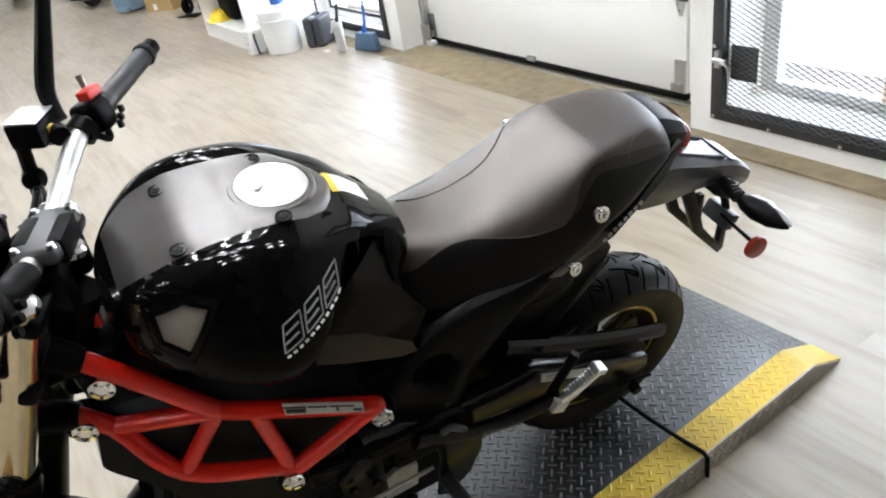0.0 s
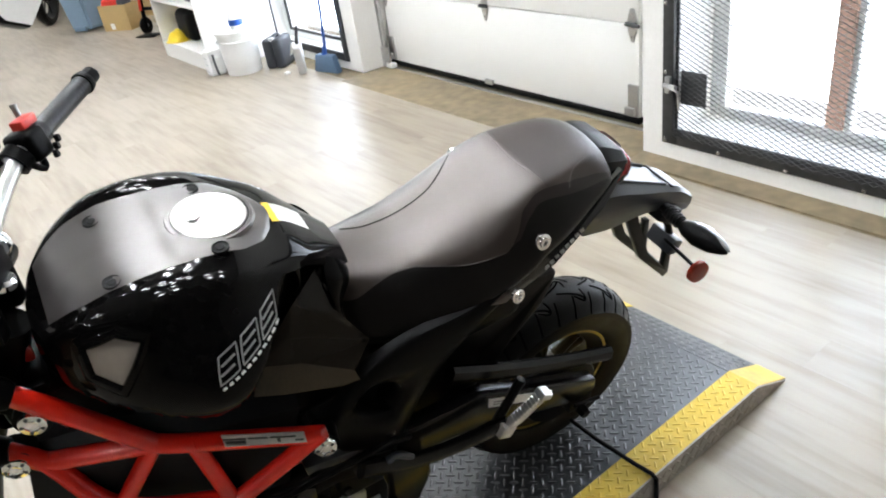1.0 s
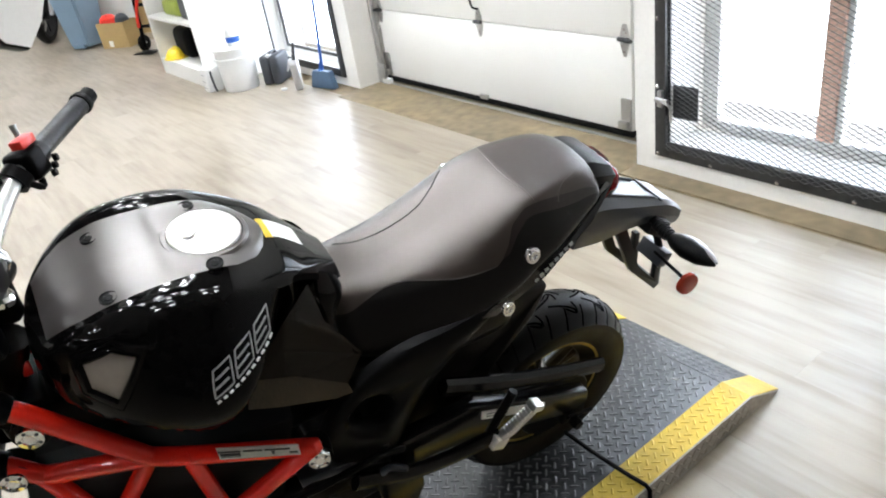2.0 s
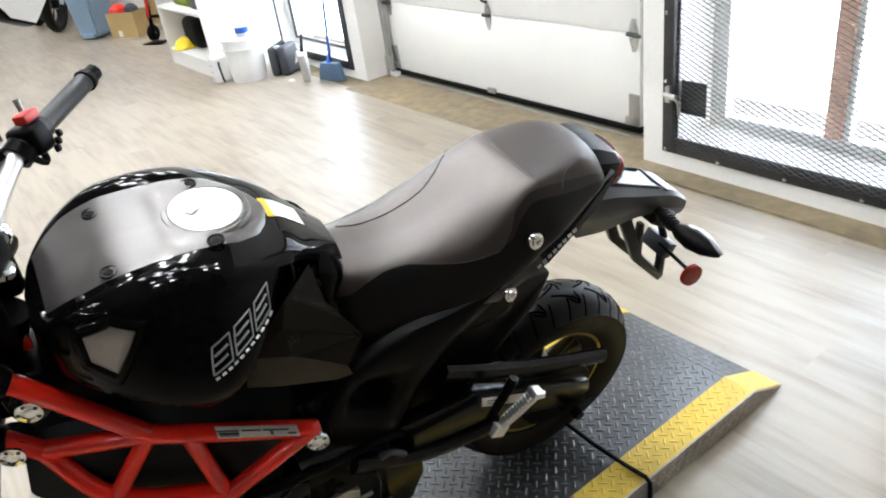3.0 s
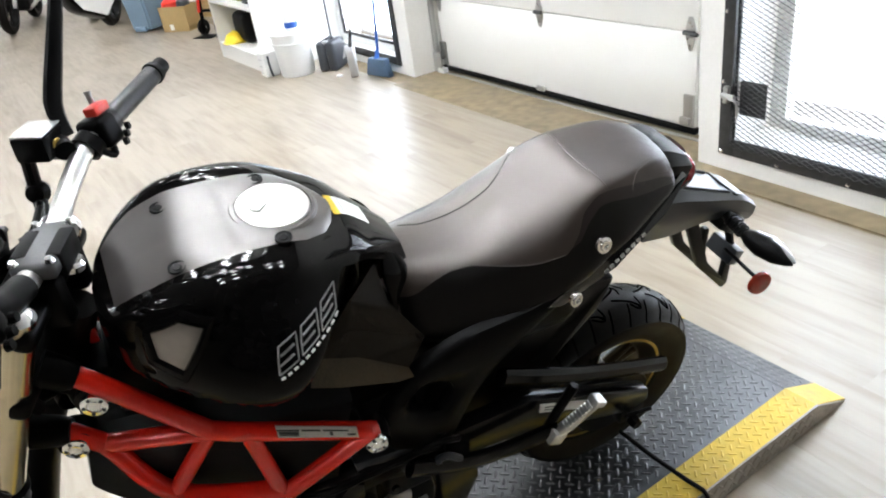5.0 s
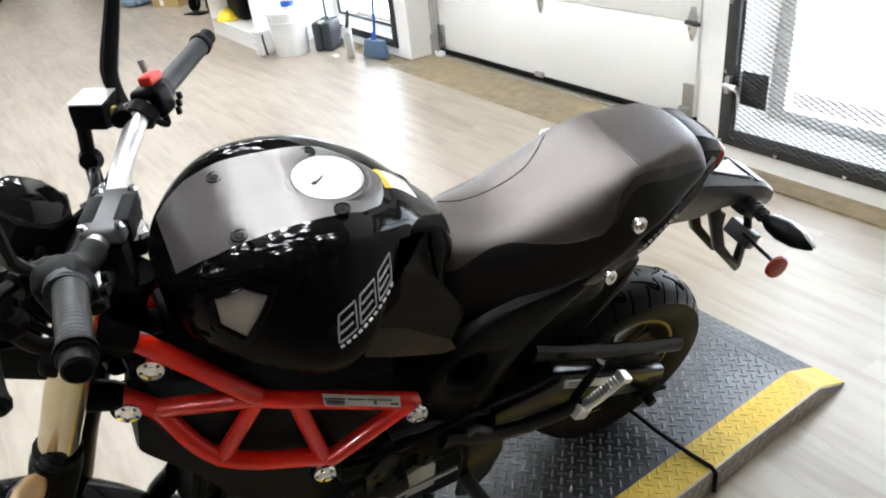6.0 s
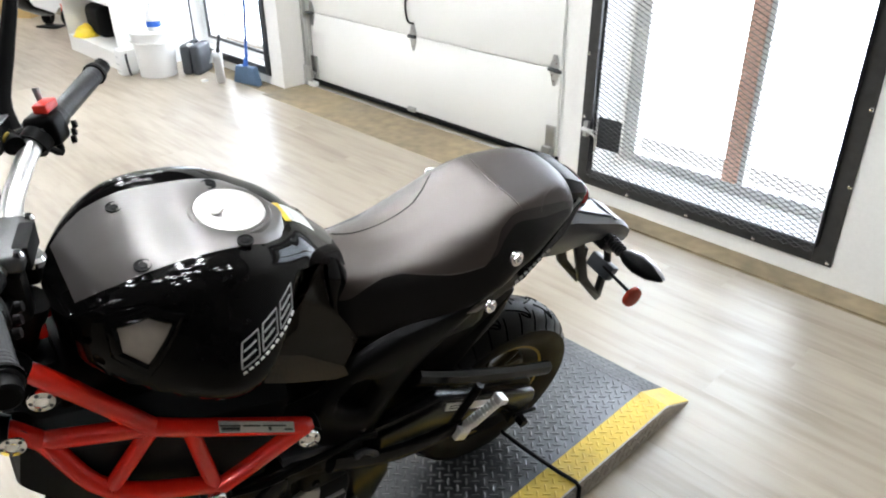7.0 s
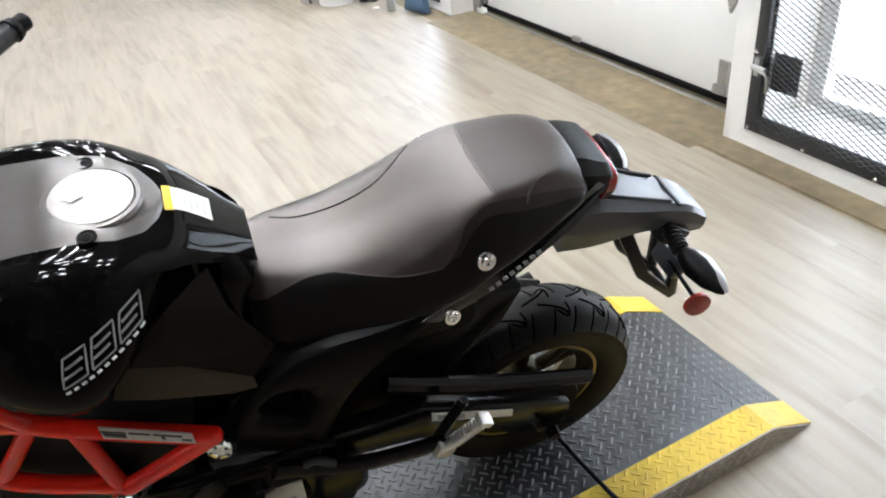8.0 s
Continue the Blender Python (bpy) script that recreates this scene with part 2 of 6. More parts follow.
BRICKM = material("orange_brick_pier", (0.78, 0.5, 0.38), 0.8, grain=40, vary=0.2)
OUTG = material("pale_concrete_outside", (0.6, 0.6, 0.58), 0.8, grain=8, vary=0.1)
LEAFG = material("green_fabric", (0.25, 0.3, 0.05), 0.8)

# ---- mesh helpers ----


def V(*a):
    return Vector(a)


def finish(bm, angle=34):
    """Smooth faces, with edges sharper than the angle kept."""
    bmesh.ops.recalc_face_normals(bm, faces=bm.faces)
    for f in bm.faces:
        f.smooth = True
    for e in bm.edges:
        if len(e.link_faces) == 2:
            e.smooth = e.calc_face_angle(0) < radians(angle)
    return bm


def part(name, bm, mat, parent=None, label="", angle=34):
    """Links a bmesh as one mesh object, under a thing or a part if one is given."""
    finish(bm, angle)
    while parent and parent.parent and parent.parent.parent:
        parent = parent.parent
    data = bpy.data.meshes.new(name)
    bm.to_mesh(data)
    bm.free()
    data.materials.append(mat)
    ob = new(name, data)
    ob.parent = parent
    if label:
        ob["label"] = label
    return ob


def box(x0, x1, y0, y1, z0, z1, bevel=0.0, seg=2, bm=None):
    bm = bm or bmesh.new()
    made = bmesh.ops.create_cube(bm, size=1, matrix=Matrix.Translation(((x0 + x1) / 2, (y0 + y1) / 2, (z0 + z1) / 2)) @ Matrix.Diagonal((x1 - x0, y1 - y0, z1 - z0, 1)))
    if bevel:
        edges = {e for v in made["verts"] for e in v.link_edges}
        bmesh.ops.bevel(bm, geom=list(edges), offset=bevel, segments=seg, affect="EDGES", profile=0.5)
    return bm


def ring_frame(direction):
    d = direction.normalized()
    side = d.cross(V(0, 0, 1))
    if side.length < 1e-3:
        side = d.cross(V(1, 0, 0))
    side.normalize()
    return side, side.cross(d).normalized()


def tube(points, radius, n=12, bm=None, flat=1.0, caps=True):
    """A round bar along points; radius: one, or one for each point; flat squeezes it upright."""
    bm = bm or bmesh.new()
    pts = [Vector(p) for p in points]
    radii = radius if isinstance(radius, (list, tuple)) else [radius] * len(pts)
    rings = []
    side = None
    for i, p in enumerate(pts):
        a, b = pts[max(i - 1, 0)], pts[min(i + 1, len(pts) - 1)]
        d = (b - a).normalized()
        if side is None:
            side, up = ring_frame(d)
        else:
            side = (side - d * side.dot(d)).normalized()
            up = side.cross(d).normalized()
        rings.append([bm.verts.new(p + (side * math.cos(k * 2 * math.pi / n) + up * flat * math.sin(k * 2 * math.pi / n)) * radii[i]) for k in range(n)])
    for r, s in zip(rings, rings[1:]):
        for k in range(n):
            bm.faces.new((r[k], r[(k + 1) % n], s[(k + 1) % n], s[k]))
    if caps:
        bm.faces.new(rings[0][::-1])
        bm.faces.new(rings[-1])
    return bm


def curve(points, steps=6):
    """Points of a smooth line through the given ones."""
    P = [Vector(p) for p in points]
    P = [P[0] * 2 - P[1]] + P + [P[-1] * 2 - P[-2]]
    out = []
    for i in range(1, len(P) - 2):
        for s in range(steps):
            t = s / steps
            a, b, c, d = P[i - 1 : i + 3]
            out.append(0.5 * ((2 * b) + (c - a) * t + (2 * a - 5 * b + 4 * c - d) * t * t + (3 * b - a - 3 * c + d) * t ** 3))
    out.append(P[-2])
    return out


def lathe(profile, origin, axis, n=32, bm=None, closed=False):
    """Turns (radius, height) pairs round an axis."""
    bm = bm or bmesh.new()
    o, a = Vector(origin), Vector(axis).normalized()
    side, up = ring_frame(a)
    rings = []
    for r, h in profile:
        if r < 1e-6:
            rings.append([bm.verts.new(o + a * h)] * n)
        else:
            rings.append([bm.verts.new(o + a * h + (side * math.cos(k * 2 * math.pi / n) + up * math.sin(k * 2 * math.pi / n)) * r) for k in range(n)])
    pairs = list(zip(rings, rings[1:])) + ([(rings[-1], rings[0])] if closed else [])
    for r, s in pairs:
        for k in range(n):
            f = []
            for v in (r[k], r[(k + 1) % n], s[(k + 1) % n], s[k]):
                if v not in f:
                    f.append(v)
            if len(f) > 2:
                bm.faces.new(f)
    return bm


def slab(points, thick, bevel=0.0, bm=None):
    """A plate with the given outline; thick: the vector to its other side."""
    bm = bm or bmesh.new()
    t = Vector(thick)
    a = [bm.verts.new(Vector(p)) for p in points]
    b = [bm.verts.new(Vector(p) + t) for p in points]
    n = len(a)
    faces = [bm.faces.new(a), bm.faces.new(b[::-1])] + [bm.faces.new((a[i], b[i], b[(i + 1) % n], a[(i + 1) % n])) for i in range(n)]
    bmesh.ops.recalc_face_normals(bm, faces=faces)
    if bevel:
        edges = {e for f in faces for e in f.edges}
        bmesh.ops.bevel(bm, geom=list(edges), offset=bevel, segments=2, affect="EDGES", profile=0.5)
    return bm


def spline(values, count):
    """Resamples rows of numbers smoothly."""
    v = np.array(values, float)
    v = np.concatenate([[2 * v[0] - v[1]], v, [2 * v[-1] - v[-2]]])
    out = []
    for u in np.linspace(0, len(v) - 3 - 1e-9, count):
        i = int(u)
        t = u - i
        a, b, c, d = v[i : i + 4]
        out.append(0.5 * (2 * b + (c - a) * t + (2 * a - 5 * b + 4 * c - d) * t * t + (3 * b - a - 3 * c + d) * t ** 3))
    return np.array(out)


def shell_grid(stations, rows, cols, hard=False):
    """Stations: (y, half outline of (x, z) from the crown down). Gives a grid of points across the whole width."""
    grid = []
    ys = spline([[s[0]] for s in stations], rows)[:, 0]
    outlines = [np.array([np.interp(np.linspace(0, len(s[1]) - 1, cols), np.arange(len(s[1])), [q[k] for q in s[1]]) for k in (0, 1)]).T if hard else spline(s[1], cols) for s in stations]
    half = spline([o.ravel() for o in outlines], rows).reshape(rows, cols, 2)
    for y, h in zip(ys, half):
        right = [(-x, y, z) for x, z in h[:0:-1]]
        left = [(x, y, z) for x, z in h]
        grid.append(right + left)
    return np.array(grid)


def grid_mesh(g, close=True):
    bm = bmesh.new()
    r, c, _ = g.shape
    vs = [[bm.verts.new(Vector(g[i, j])) for j in range(c)] for i in range(r)]
    for i in range(r - 1):
        for j in range(c - 1):
            bm.faces.new((vs[i][j], vs[i][j + 1], vs[i + 1][j + 1], vs[i + 1][j]))
        if close:
            bm.faces.new((vs[i][c - 1], vs[i][0], vs[i + 1][0], vs[i + 1][c - 1]))
    if close:
        bm.faces.new(vs[0][::-1])
        bm.faces.new(vs[-1])
    bmesh.ops.remove_doubles(bm, verts=bm.verts, dist=0.0004)
    return bm


def cover(g, inside, lift, depth=0.012):
    """A skin lifted off the part of a grid for which inside(point) holds, with a rim."""
    bm = bmesh.new()
    r, c, _ = g.shape
    du = np.gradient(g, axis=0)
    dv = np.gradient(g, axis=1)
    nrm = np.cross(dv, du)
    nrm /= np.linalg.norm(nrm, axis=2, keepdims=True) + 1e-9
    mid = g.reshape(-1, 3).mean(0)
    if ((g - mid) * nrm).sum() < 0:
        nrm = -nrm
    top = {}

    def vert(i, j):
        if (i, j) not in top:
            top[i, j] = bm.verts.new(Vector(g[i, j] + nrm[i, j] * lift))
        return top[i, j]

    for i in range(r - 1):
        for j in range(c - 1):
            if inside(g[i : i + 2, j : j + 2].reshape(4, 3).mean(0)):
                bm.faces.new((vert(i, j), vert(i, j + 1), vert(i + 1, j + 1), vert(i + 1, j)))
    back = {v: k for k, v in top.items()}
    low = {}
    for e in [e for e in bm.edges if len(e.link_faces) == 1]:
        q = []
        for v in e.verts:
            if v not in low:
                i, j = back[v]
                low[v] = bm.verts.new(Vector(g[i, j] + nrm[i, j] * (lift - depth)))
            q.append(low[v])
        bm.faces.new((e.verts[0], e.verts[1], q[1], q[0]))
    return bm


def thing(name, label, category, m=None, group="", kind=""):
    ob = new(name)
    ob.empty_display_size = 0.05
    if m is not None:
        ob.matrix_world = m
    return tagged(ob, label, category, group, kind)

# ---- the room ----


def setting(name, bm, mat, label="", category=""):
    return tagged(part(name, bm, mat), label, category, kind="structure")


WY = 2.745          # inner face of the long wall
DY = 2.98          # garage door plane
X0, X1, Y0, ZC = -13.5, 8.5, -7.0, 3.7

floor = setting("floor", box(X0, X1, Y0, 3.3, -0.12, -0.006), THRESH, "pale wood-look plank floor with a soft sheen", "floor")
ceiling = setting("ceiling", box(X0, X1, Y0, 3.3, ZC, ZC + 0.15), CEIL, "plain grey shop ceiling", "ceiling")

# long wall with three openings: glass door, garage door, mesh opening
wall = bmesh.new()
for x0, x1, z0, z1 in ((X0, -5.56, 0, ZC), (-5.56, -4.46, 0, 0.1), (-5.56, -4.46, 2.15, ZC), (-4.46, -4.29, 0, ZC), (-4.29, -1.907, 2.55, ZC), (-1.907, -1.722, 0, ZC), (-1.722, -0.703, 0, 0.14), (-1.722, -0.703, 2.3, ZC), (-0.703, X1, 0, ZC)):
    box(x0, x1, WY, 3.03, z0, z1, bm=wall)
wall_north = setting("wall_north", wall, WALLP, "white painted wall with door openings", "wall")
setting("wall_west", box(X0 - 0.15, X0, Y0, 3.3, 0, ZC), WALLP, "white far end wall", "wall")
setting("wall_east", box(X1, X1 + 0.15, Y0, 3.3, 0, ZC), DARKWALL, "dim grey end wall", "wall")
setting("wall_south", box(X0, X1, Y0 - 0.15, Y0, 0, ZC), DARKWALL, "dim grey rear wall", "wall")

# threshold strip before the garage door and along the wall
setting("threshold", box(-4.29, -1.907, 2.56, DY - 0.02, -0.006, 0.002, 0.002), THRESH, "stained tan concrete strip before the garage door", "threshold")
setting("trim", box(-1.905, X1, 2.62, WY, -0.006, 0.0015), THRESH, "tan floor strip along the white wall", "floor strip")

part("sill_strip", box(-4.2, -1.95, DY - 0.06, DY - 0.035, 0.0, 0.006, 0.001), STEEL, bpy.data.objects["threshold"], "bright metal strip under the door")

# outside
setting("ground", box(-60, 60, 3.05, 90, -0.3, -0.05), OUTG, "pale sunlit concrete yard", "ground")
# added panel that glows by itself, giving the bright haze past the openings
setting("backdrop", box(-40, 40, 60, 60.5, -0.3, 16), glowing("glowing_backdrop", (0.95, 0.97, 1.0), 3.0), "plain glowing backdrop for the daylight haze beyond the yard", "backdrop")

# sectional garage door
door_1 = thing("door_1", "white sectional garage door, closed, with steel hinges", "garage door", kind="structure")
for i, (z0, z1) in enumerate(((0.035, 0.487), (0.491, 0.945), (0.949, 1.40), (1.404, 1.86), (1.864, 2.32), (2.324, 2.6))):
    part("panel", box(-4.26, -2.12, DY, DY + 0.045, z0, z1, 0.003), DOORP, door_1)
part("bottom_seal", box(-4.27, -2.11, DY - 0.012, DY + 0.04, 0.004, 0.034, 0.006), SEAL, door_1, "black rubber bottom seal")
part("panel", box(-4.32, -4.26, DY + 0.02, DY + 0.05, 0, 2.6), DOORP, door_1)
part("panel", box(-2.12, -1.9, DY + 0.02, DY + 0.05, 0, 2.6), DOORP, door_1)


def hinge(x, z, roll):
    leaf = [(-0.008, -0.085), (0.008, -0.085), (0.026, -0.03), (0.028, 0.02), (0.012, 0.07), (-0.012, 0.07), (-0.028, 0.02), (-0.026, -0.03)]
    h = slab([(x + dx, DY, z + dz) for dx, dz in leaf], (0, -0.004, 0), 0.001)
    ob = part("hinge", h, STEEL, door_1, "galvanised steel hinge")
    part("knuckle", tube([(x - 0.03, DY - 0.014, z), (x + 0.03, DY - 0.014, z)], 0.0105, 10), FRAMEM, ob, "dark hinge knuckle")
    for dx, dz in ((0, 0.045), (0, -0.06), (0.012, 0.03), (-0.012, -0.03)):
        part("screw_head", lathe([(0, 0.006), (0.005, 0.005), (0.006, 0.0)], (x + dx, DY - 0.004, z + dz), (0, -1, 0), 8), CHROME, ob)
    if roll:
        part("roller", tube([(x + 0.02, DY - 0.03, z), (x + 0.06 * roll, DY - 0.03, z)], 0.009, 10), FRAMEM, ob)


for z in (0.489, 0.947, 1.402):
    hinge(-4.23, z, -1)
    hinge(-3.205, z, 0)
    hinge(-2.155, z, 1)
part("lift_handle", tube(curve([(-3.225, DY, 0.70), (-3.225, DY - 0.035, 0.69), (-3.222, DY - 0.04, 0.63), (-3.215, DY - 0.03, 0.575), (-3.2, DY, 0.56)]), 0.006, 8), MATTE, door_1, "black pull handle")
part("foot_bracket", box(-3.26, -3.19, DY - 0.018, DY, 0.03, 0.058, 0.003), STEEL, door_1)
for x in (-4.235, -2.15):
    part("corner_bracket", box(x - 0.03, x + 0.03, DY - 0.014, DY, 0.04, 0.2, 0.004), STEEL, door_1, "galvanised corner bracket")
    part("roller_block", box(x - 0.035, x + 0.02, DY - 0.035, DY - 0.014, 0.05, 0.09, 0.004), STEEL, door_1)
part("floor_stop", box(-4.24, -4.17, DY - 0.075, DY - 0.03, 0.0, 0.035, 0.006), WHITEP, door_1)

for x, s in ((-4.275, 1), (-1.955, -1)):
    tr = thing("door_track", "grey galvanised vertical garage door track", "door track", group="door tracks")
    b = box(x - 0.012, x + 0.012, DY - 0.055, DY - 0.052, 0.02, 2.55)
    box(x - 0.014, x - 0.011, DY - 0.055, DY - 0.012, 0.02, 2.55, bm=b)
    box(x + 0.011, x + 0.014, DY - 0.055, DY - 0.03, 0.02, 2.55, bm=b)
    part("channel", b, STEEL, tr)
    part("foot_plate", box(x - 0.014, x + 0.05 * s + (0.03 if s > 0 else 0.014), DY - 0.07, DY - 0.058, 0.0, 0.14, 0.004) if s > 0 else box(x - 0.03, x + 0.014, DY - 0.07, DY - 0.058, 0.0, 0.14, 0.004), STEEL, tr)
    for z in (0.04, 0.1):
        part("bolt", lathe([(0, 0.01), (0.007, 0.01), (0.008, 0.0)], (x + 0.02 * s, DY - 0.07, z), (0, -1, 0), 6), CHROME, tr)

# mesh opening: angle-steel surround bolted to the wall, expanded metal, white sash beyond
mesh_window = thing("window_1", "white-framed opening guarded by dark expanded steel mesh", "window", kind="structure")
gx0, gx1, gz0, gz1 = -1.8, -0.634, 0.073, 2.34
for x0, x1, z0, z1 in ((gx0, gx0 + 0.075, gz0, gz1), (gx1 - 0.072, gx1, gz0, gz1), (gx0 + 0.075, gx1 - 0.072, gz0, gz0 + 0.075), (gx0 + 0.075, gx1 - 0.072, gz1 - 0.075, gz1)):
    part("guard_bar", box(x0, x1, WY - 0.008, WY - 0.0005, z0, z1, 0.0015), FRAMEM, mesh_window)
# inner leg of the angle
for x0, x1, z0, z1 in ((gx0 + 0.062, gx0 + 0.068, gz0 + 0.07, gz1 - 0.07), (gx1 - 0.068, gx1 - 0.062, gz0 + 0.07, gz1 - 0.07)):
    part("guard_lip", box(x0, x1, WY - 0.03, WY - 0.009, z0, z1, 0.0015), FRAMEM, mesh_window)
for x, z in [(-1.785, gz0 + 0.012)] + [(-1.522 + 0.293 * i, gz0 + 0.012) for i in range(3)] + [(gx0 + 0.012, 0.388 + 0.282 * i) for i in range(6)] + [(gx1 - 0.01, 0.396 + 0.282 * i) for i in range(6)] + [(gx1 - 0.015, gz0 + 0.015)]:
    part("bolt", lathe([(0, 0.006), (0.006, 0.005), (0.0095, 0.0)], (x, WY - 0.008, z), (0, -1, 0), 10), CHROME, mesh_window)


def expanded_metal(x0, x1, z0, z1, y, pitch, rise):
    """Diamond mesh of slanted flat strands."""
    verts, faces = [], []
    cols = int((x1 - x0) / pitch) * 2
    rows = int((z1 - z0) / rise)
    w, d = 0.0008, 0.0022
    for r in range(rows + 1):
        z = z0 + r * rise
        s = 1 if r % 2 else -1
        base = len(verts)
        for c in range(cols + 1):
            x = x0 + c * pitch / 2
            zz = z + (rise / 2) * s * (1 if c % 2 else -1)
            verts += [(x, y - d, zz - w), (x, y - d + 0.002, zz + w), (x, y + d, zz + w), (x, y + d - 0.002, zz - w)]
        for c in range(cols):
            a = base + 4 * c
            for k in range(4):
                faces.append((a + k, a + (k + 1) % 4, a + 4 + (k + 1) % 4, a + 4 + k))
    me = bpy.data.meshes.new("mesh_sheet")
    me.from_pydata(verts, [], faces)
    me.materials.append(MESHM)
    ob = new("mesh_sheet", me)
    ob.parent = mesh_window
    ob["label"] = "dark expanded metal mesh"
    ob["kind"] = "stuff"
    return ob


expanded_metal(gx0 + 0.06, gx1 - 0.06, gz0 + 0.045, gz1 - 0.06, WY - 0.018, 0.043, 0.0098)
part("lock_plate", box(-1.722, -1.602, WY + 0.012, WY + 0.016, 0.255, 0.398, 0.001), FRAMEM, mesh_window, "black backing plate behind the latch")
latch = part("latch", tube([(-1.775, WY - 0.035, 0.34), (-1.71, WY - 0.04, 0.34)], 0.011, 10), STEEL, mesh_window, "zinc slide latch")
part("latch_arm", tube(curve([(-1.735, WY - 0.045, 0.335), (-1.705, WY - 0.05, 0.333), (-1.692, WY - 0.048, 0.315), (-1.69, WY - 0.045, 0.26)]), 0.006, 8), STEEL, latch)
part("latch_base", box(-1.775, -1.75, WY - 0.03, WY - 0.008, 0.305, 0.375, 0.003), STEEL, latch)
# sash on the outer side of the wall
for x0, x1, z0, z1 in ((-1.722, -1.65, 0.14, 2.3), (-0.775, -0.703, 0.14, 2.3), (-1.65, -0.775, 0.14, 0.185), (-1.65, -0.775, 2.2, 2.3), (-1.143, -1.118, 0.185, 2.2)):
    part("window_frame", box(x0, x1, 2.97, 3.03, z0, z1, 0.004), WHITEP, mesh_window)
part("mullion", box(-1.211, -1.145, 2.96, 3.02, 0.185, 2.2, 0.004), BRICKM, mesh_window, "orange-brown stained mullion")
pane = part("pane", box(-1.65, -0.775, 2.99, 2.996, 0.185, 2.2), GLASS, mesh_window)
pane.visible_shadow = False

# glass door by the corner
gd = thing("door_2", "glazed door in a black steel surround, bright daylight behind", "glass door", kind="structure")
for x0, x1, z0, z1 in ((-5.58, -5.52, 0.06, 2.2), (-4.5, -4.44, 0.06, 2.2), (-5.52, -4.5, 0.06, 0.115), (-5.52, -4.5, 2.14, 2.2)):
    part("surround_bar", box(x0, x1, WY - 0.012, WY - 0.0005, z0, z1, 0.003), FRAMEM, gd)
for x0, x1, z0, z1 in ((-5.56, -5.5, 0.1, 2.15), (-4.53, -4.47, 0.1, 2.15), (-5.5, -4.53, 0.1, 0.15), (-5.5, -4.53, 2.09, 2.15)):
    part("door_frame", box(x0, x1, WY + 0.1, WY + 0.14, z0, z1, 0.004), WHITEP, gd)
for x0, x1, z0, z1 in ((-5.50, -5.478, 0.15, 2.09), (-4.552, -4.53, 0.15, 2.09), (-5.478, -4.552, 0.15, 0.172), (-5.478, -4.552, 2.068, 2.09)):
    part("glazing_bead", box(x0, x1, WY + 0.098, WY + 0.116, z0, z1, 0.002), FRAMEM, gd, "dark glazing bead")
p2 = part("pane", box(-5.5, -4.53, WY + 0.117, WY + 0.123, 0.15, 2.09), GLASS, gd)
p2.visible_shadow = False

# ceiling lamps: pairs of small square LED modules
GLOW = glowing("lamp_module", (0.92, 0.957, 1.0), 178.0)
lamp = thing("ceiling_light", "white ceiling light with square lit modules, switched on", "ceiling light", group="ceiling lights")
part("housing", box(-0.36, 0.36, -0.3, 0.3, -0.05, 0.0, 0.01), WHITEP, lamp)
for x, y in ((-0.24, -0.2), (0.22, -0.2), (-0.2, 0.2), (0.26, 0.17)):
    part("module", box(x - 0.053, x + 0.053, y - 0.053, y + 0.053, -0.062, -0.051, 0.003), GLOW, lamp, "lit square module")
spots = [(x, y) for y in (-5.8, -4.6, -3.4, -2.2, -1.0, 0.2, 1.4, 2.3) for x in (-11.0, -7.6, -4.4) if (x, y) != (-4.4, -1.0)]
spots += [(x, y) for y in (-5.8, -4.0, -2.2) for x in (-1.9, 1.5)]
spots += [(-2.75, 0.6), (-2.0, 0.85), (-3.6, 1.7), (-1.5, 1.0), (-0.75, 1.8), (-0.55, 0.5)]
lamp.matrix_world = pose(spots[0][0], spots[0][1], ZC)
for x, y in spots[1:]:
    copy_thing(lamp, pose(x, y, ZC))

# ---- motorcycle on its side stand ----
# own axes: x to its left, y to its rear, z up; the rear tyre touches the platform at the origin
bike = thing("motorcycle", "small black naked motorcycle with a red trellis frame, parked leaning", "motorcycle", pose(-0.967, 1.131, 0.065, 0, 15.84, -8.03))
HEAD = Matrix.Translation((0, -0.875, 0.95)) @ Matrix.Rotation(radians(-21), 4, Vector((0, math.sin(radians(24)), math.cos(radians(24))))) @ Matrix.Translation((0, 0.875, -0.95))


def bp(name, bm, mat, parent=None, label="", angle=34):
    return part(name, bm, mat, parent or bike, label, angle)


def sp(name, bm, mat, parent=None, label="", angle=34):
    """A part that turns with the steering."""
    bmesh.ops.transform(bm, matrix=HEAD, verts=bm.verts)
    return part(name, bm, mat, parent or bike, label, angle)


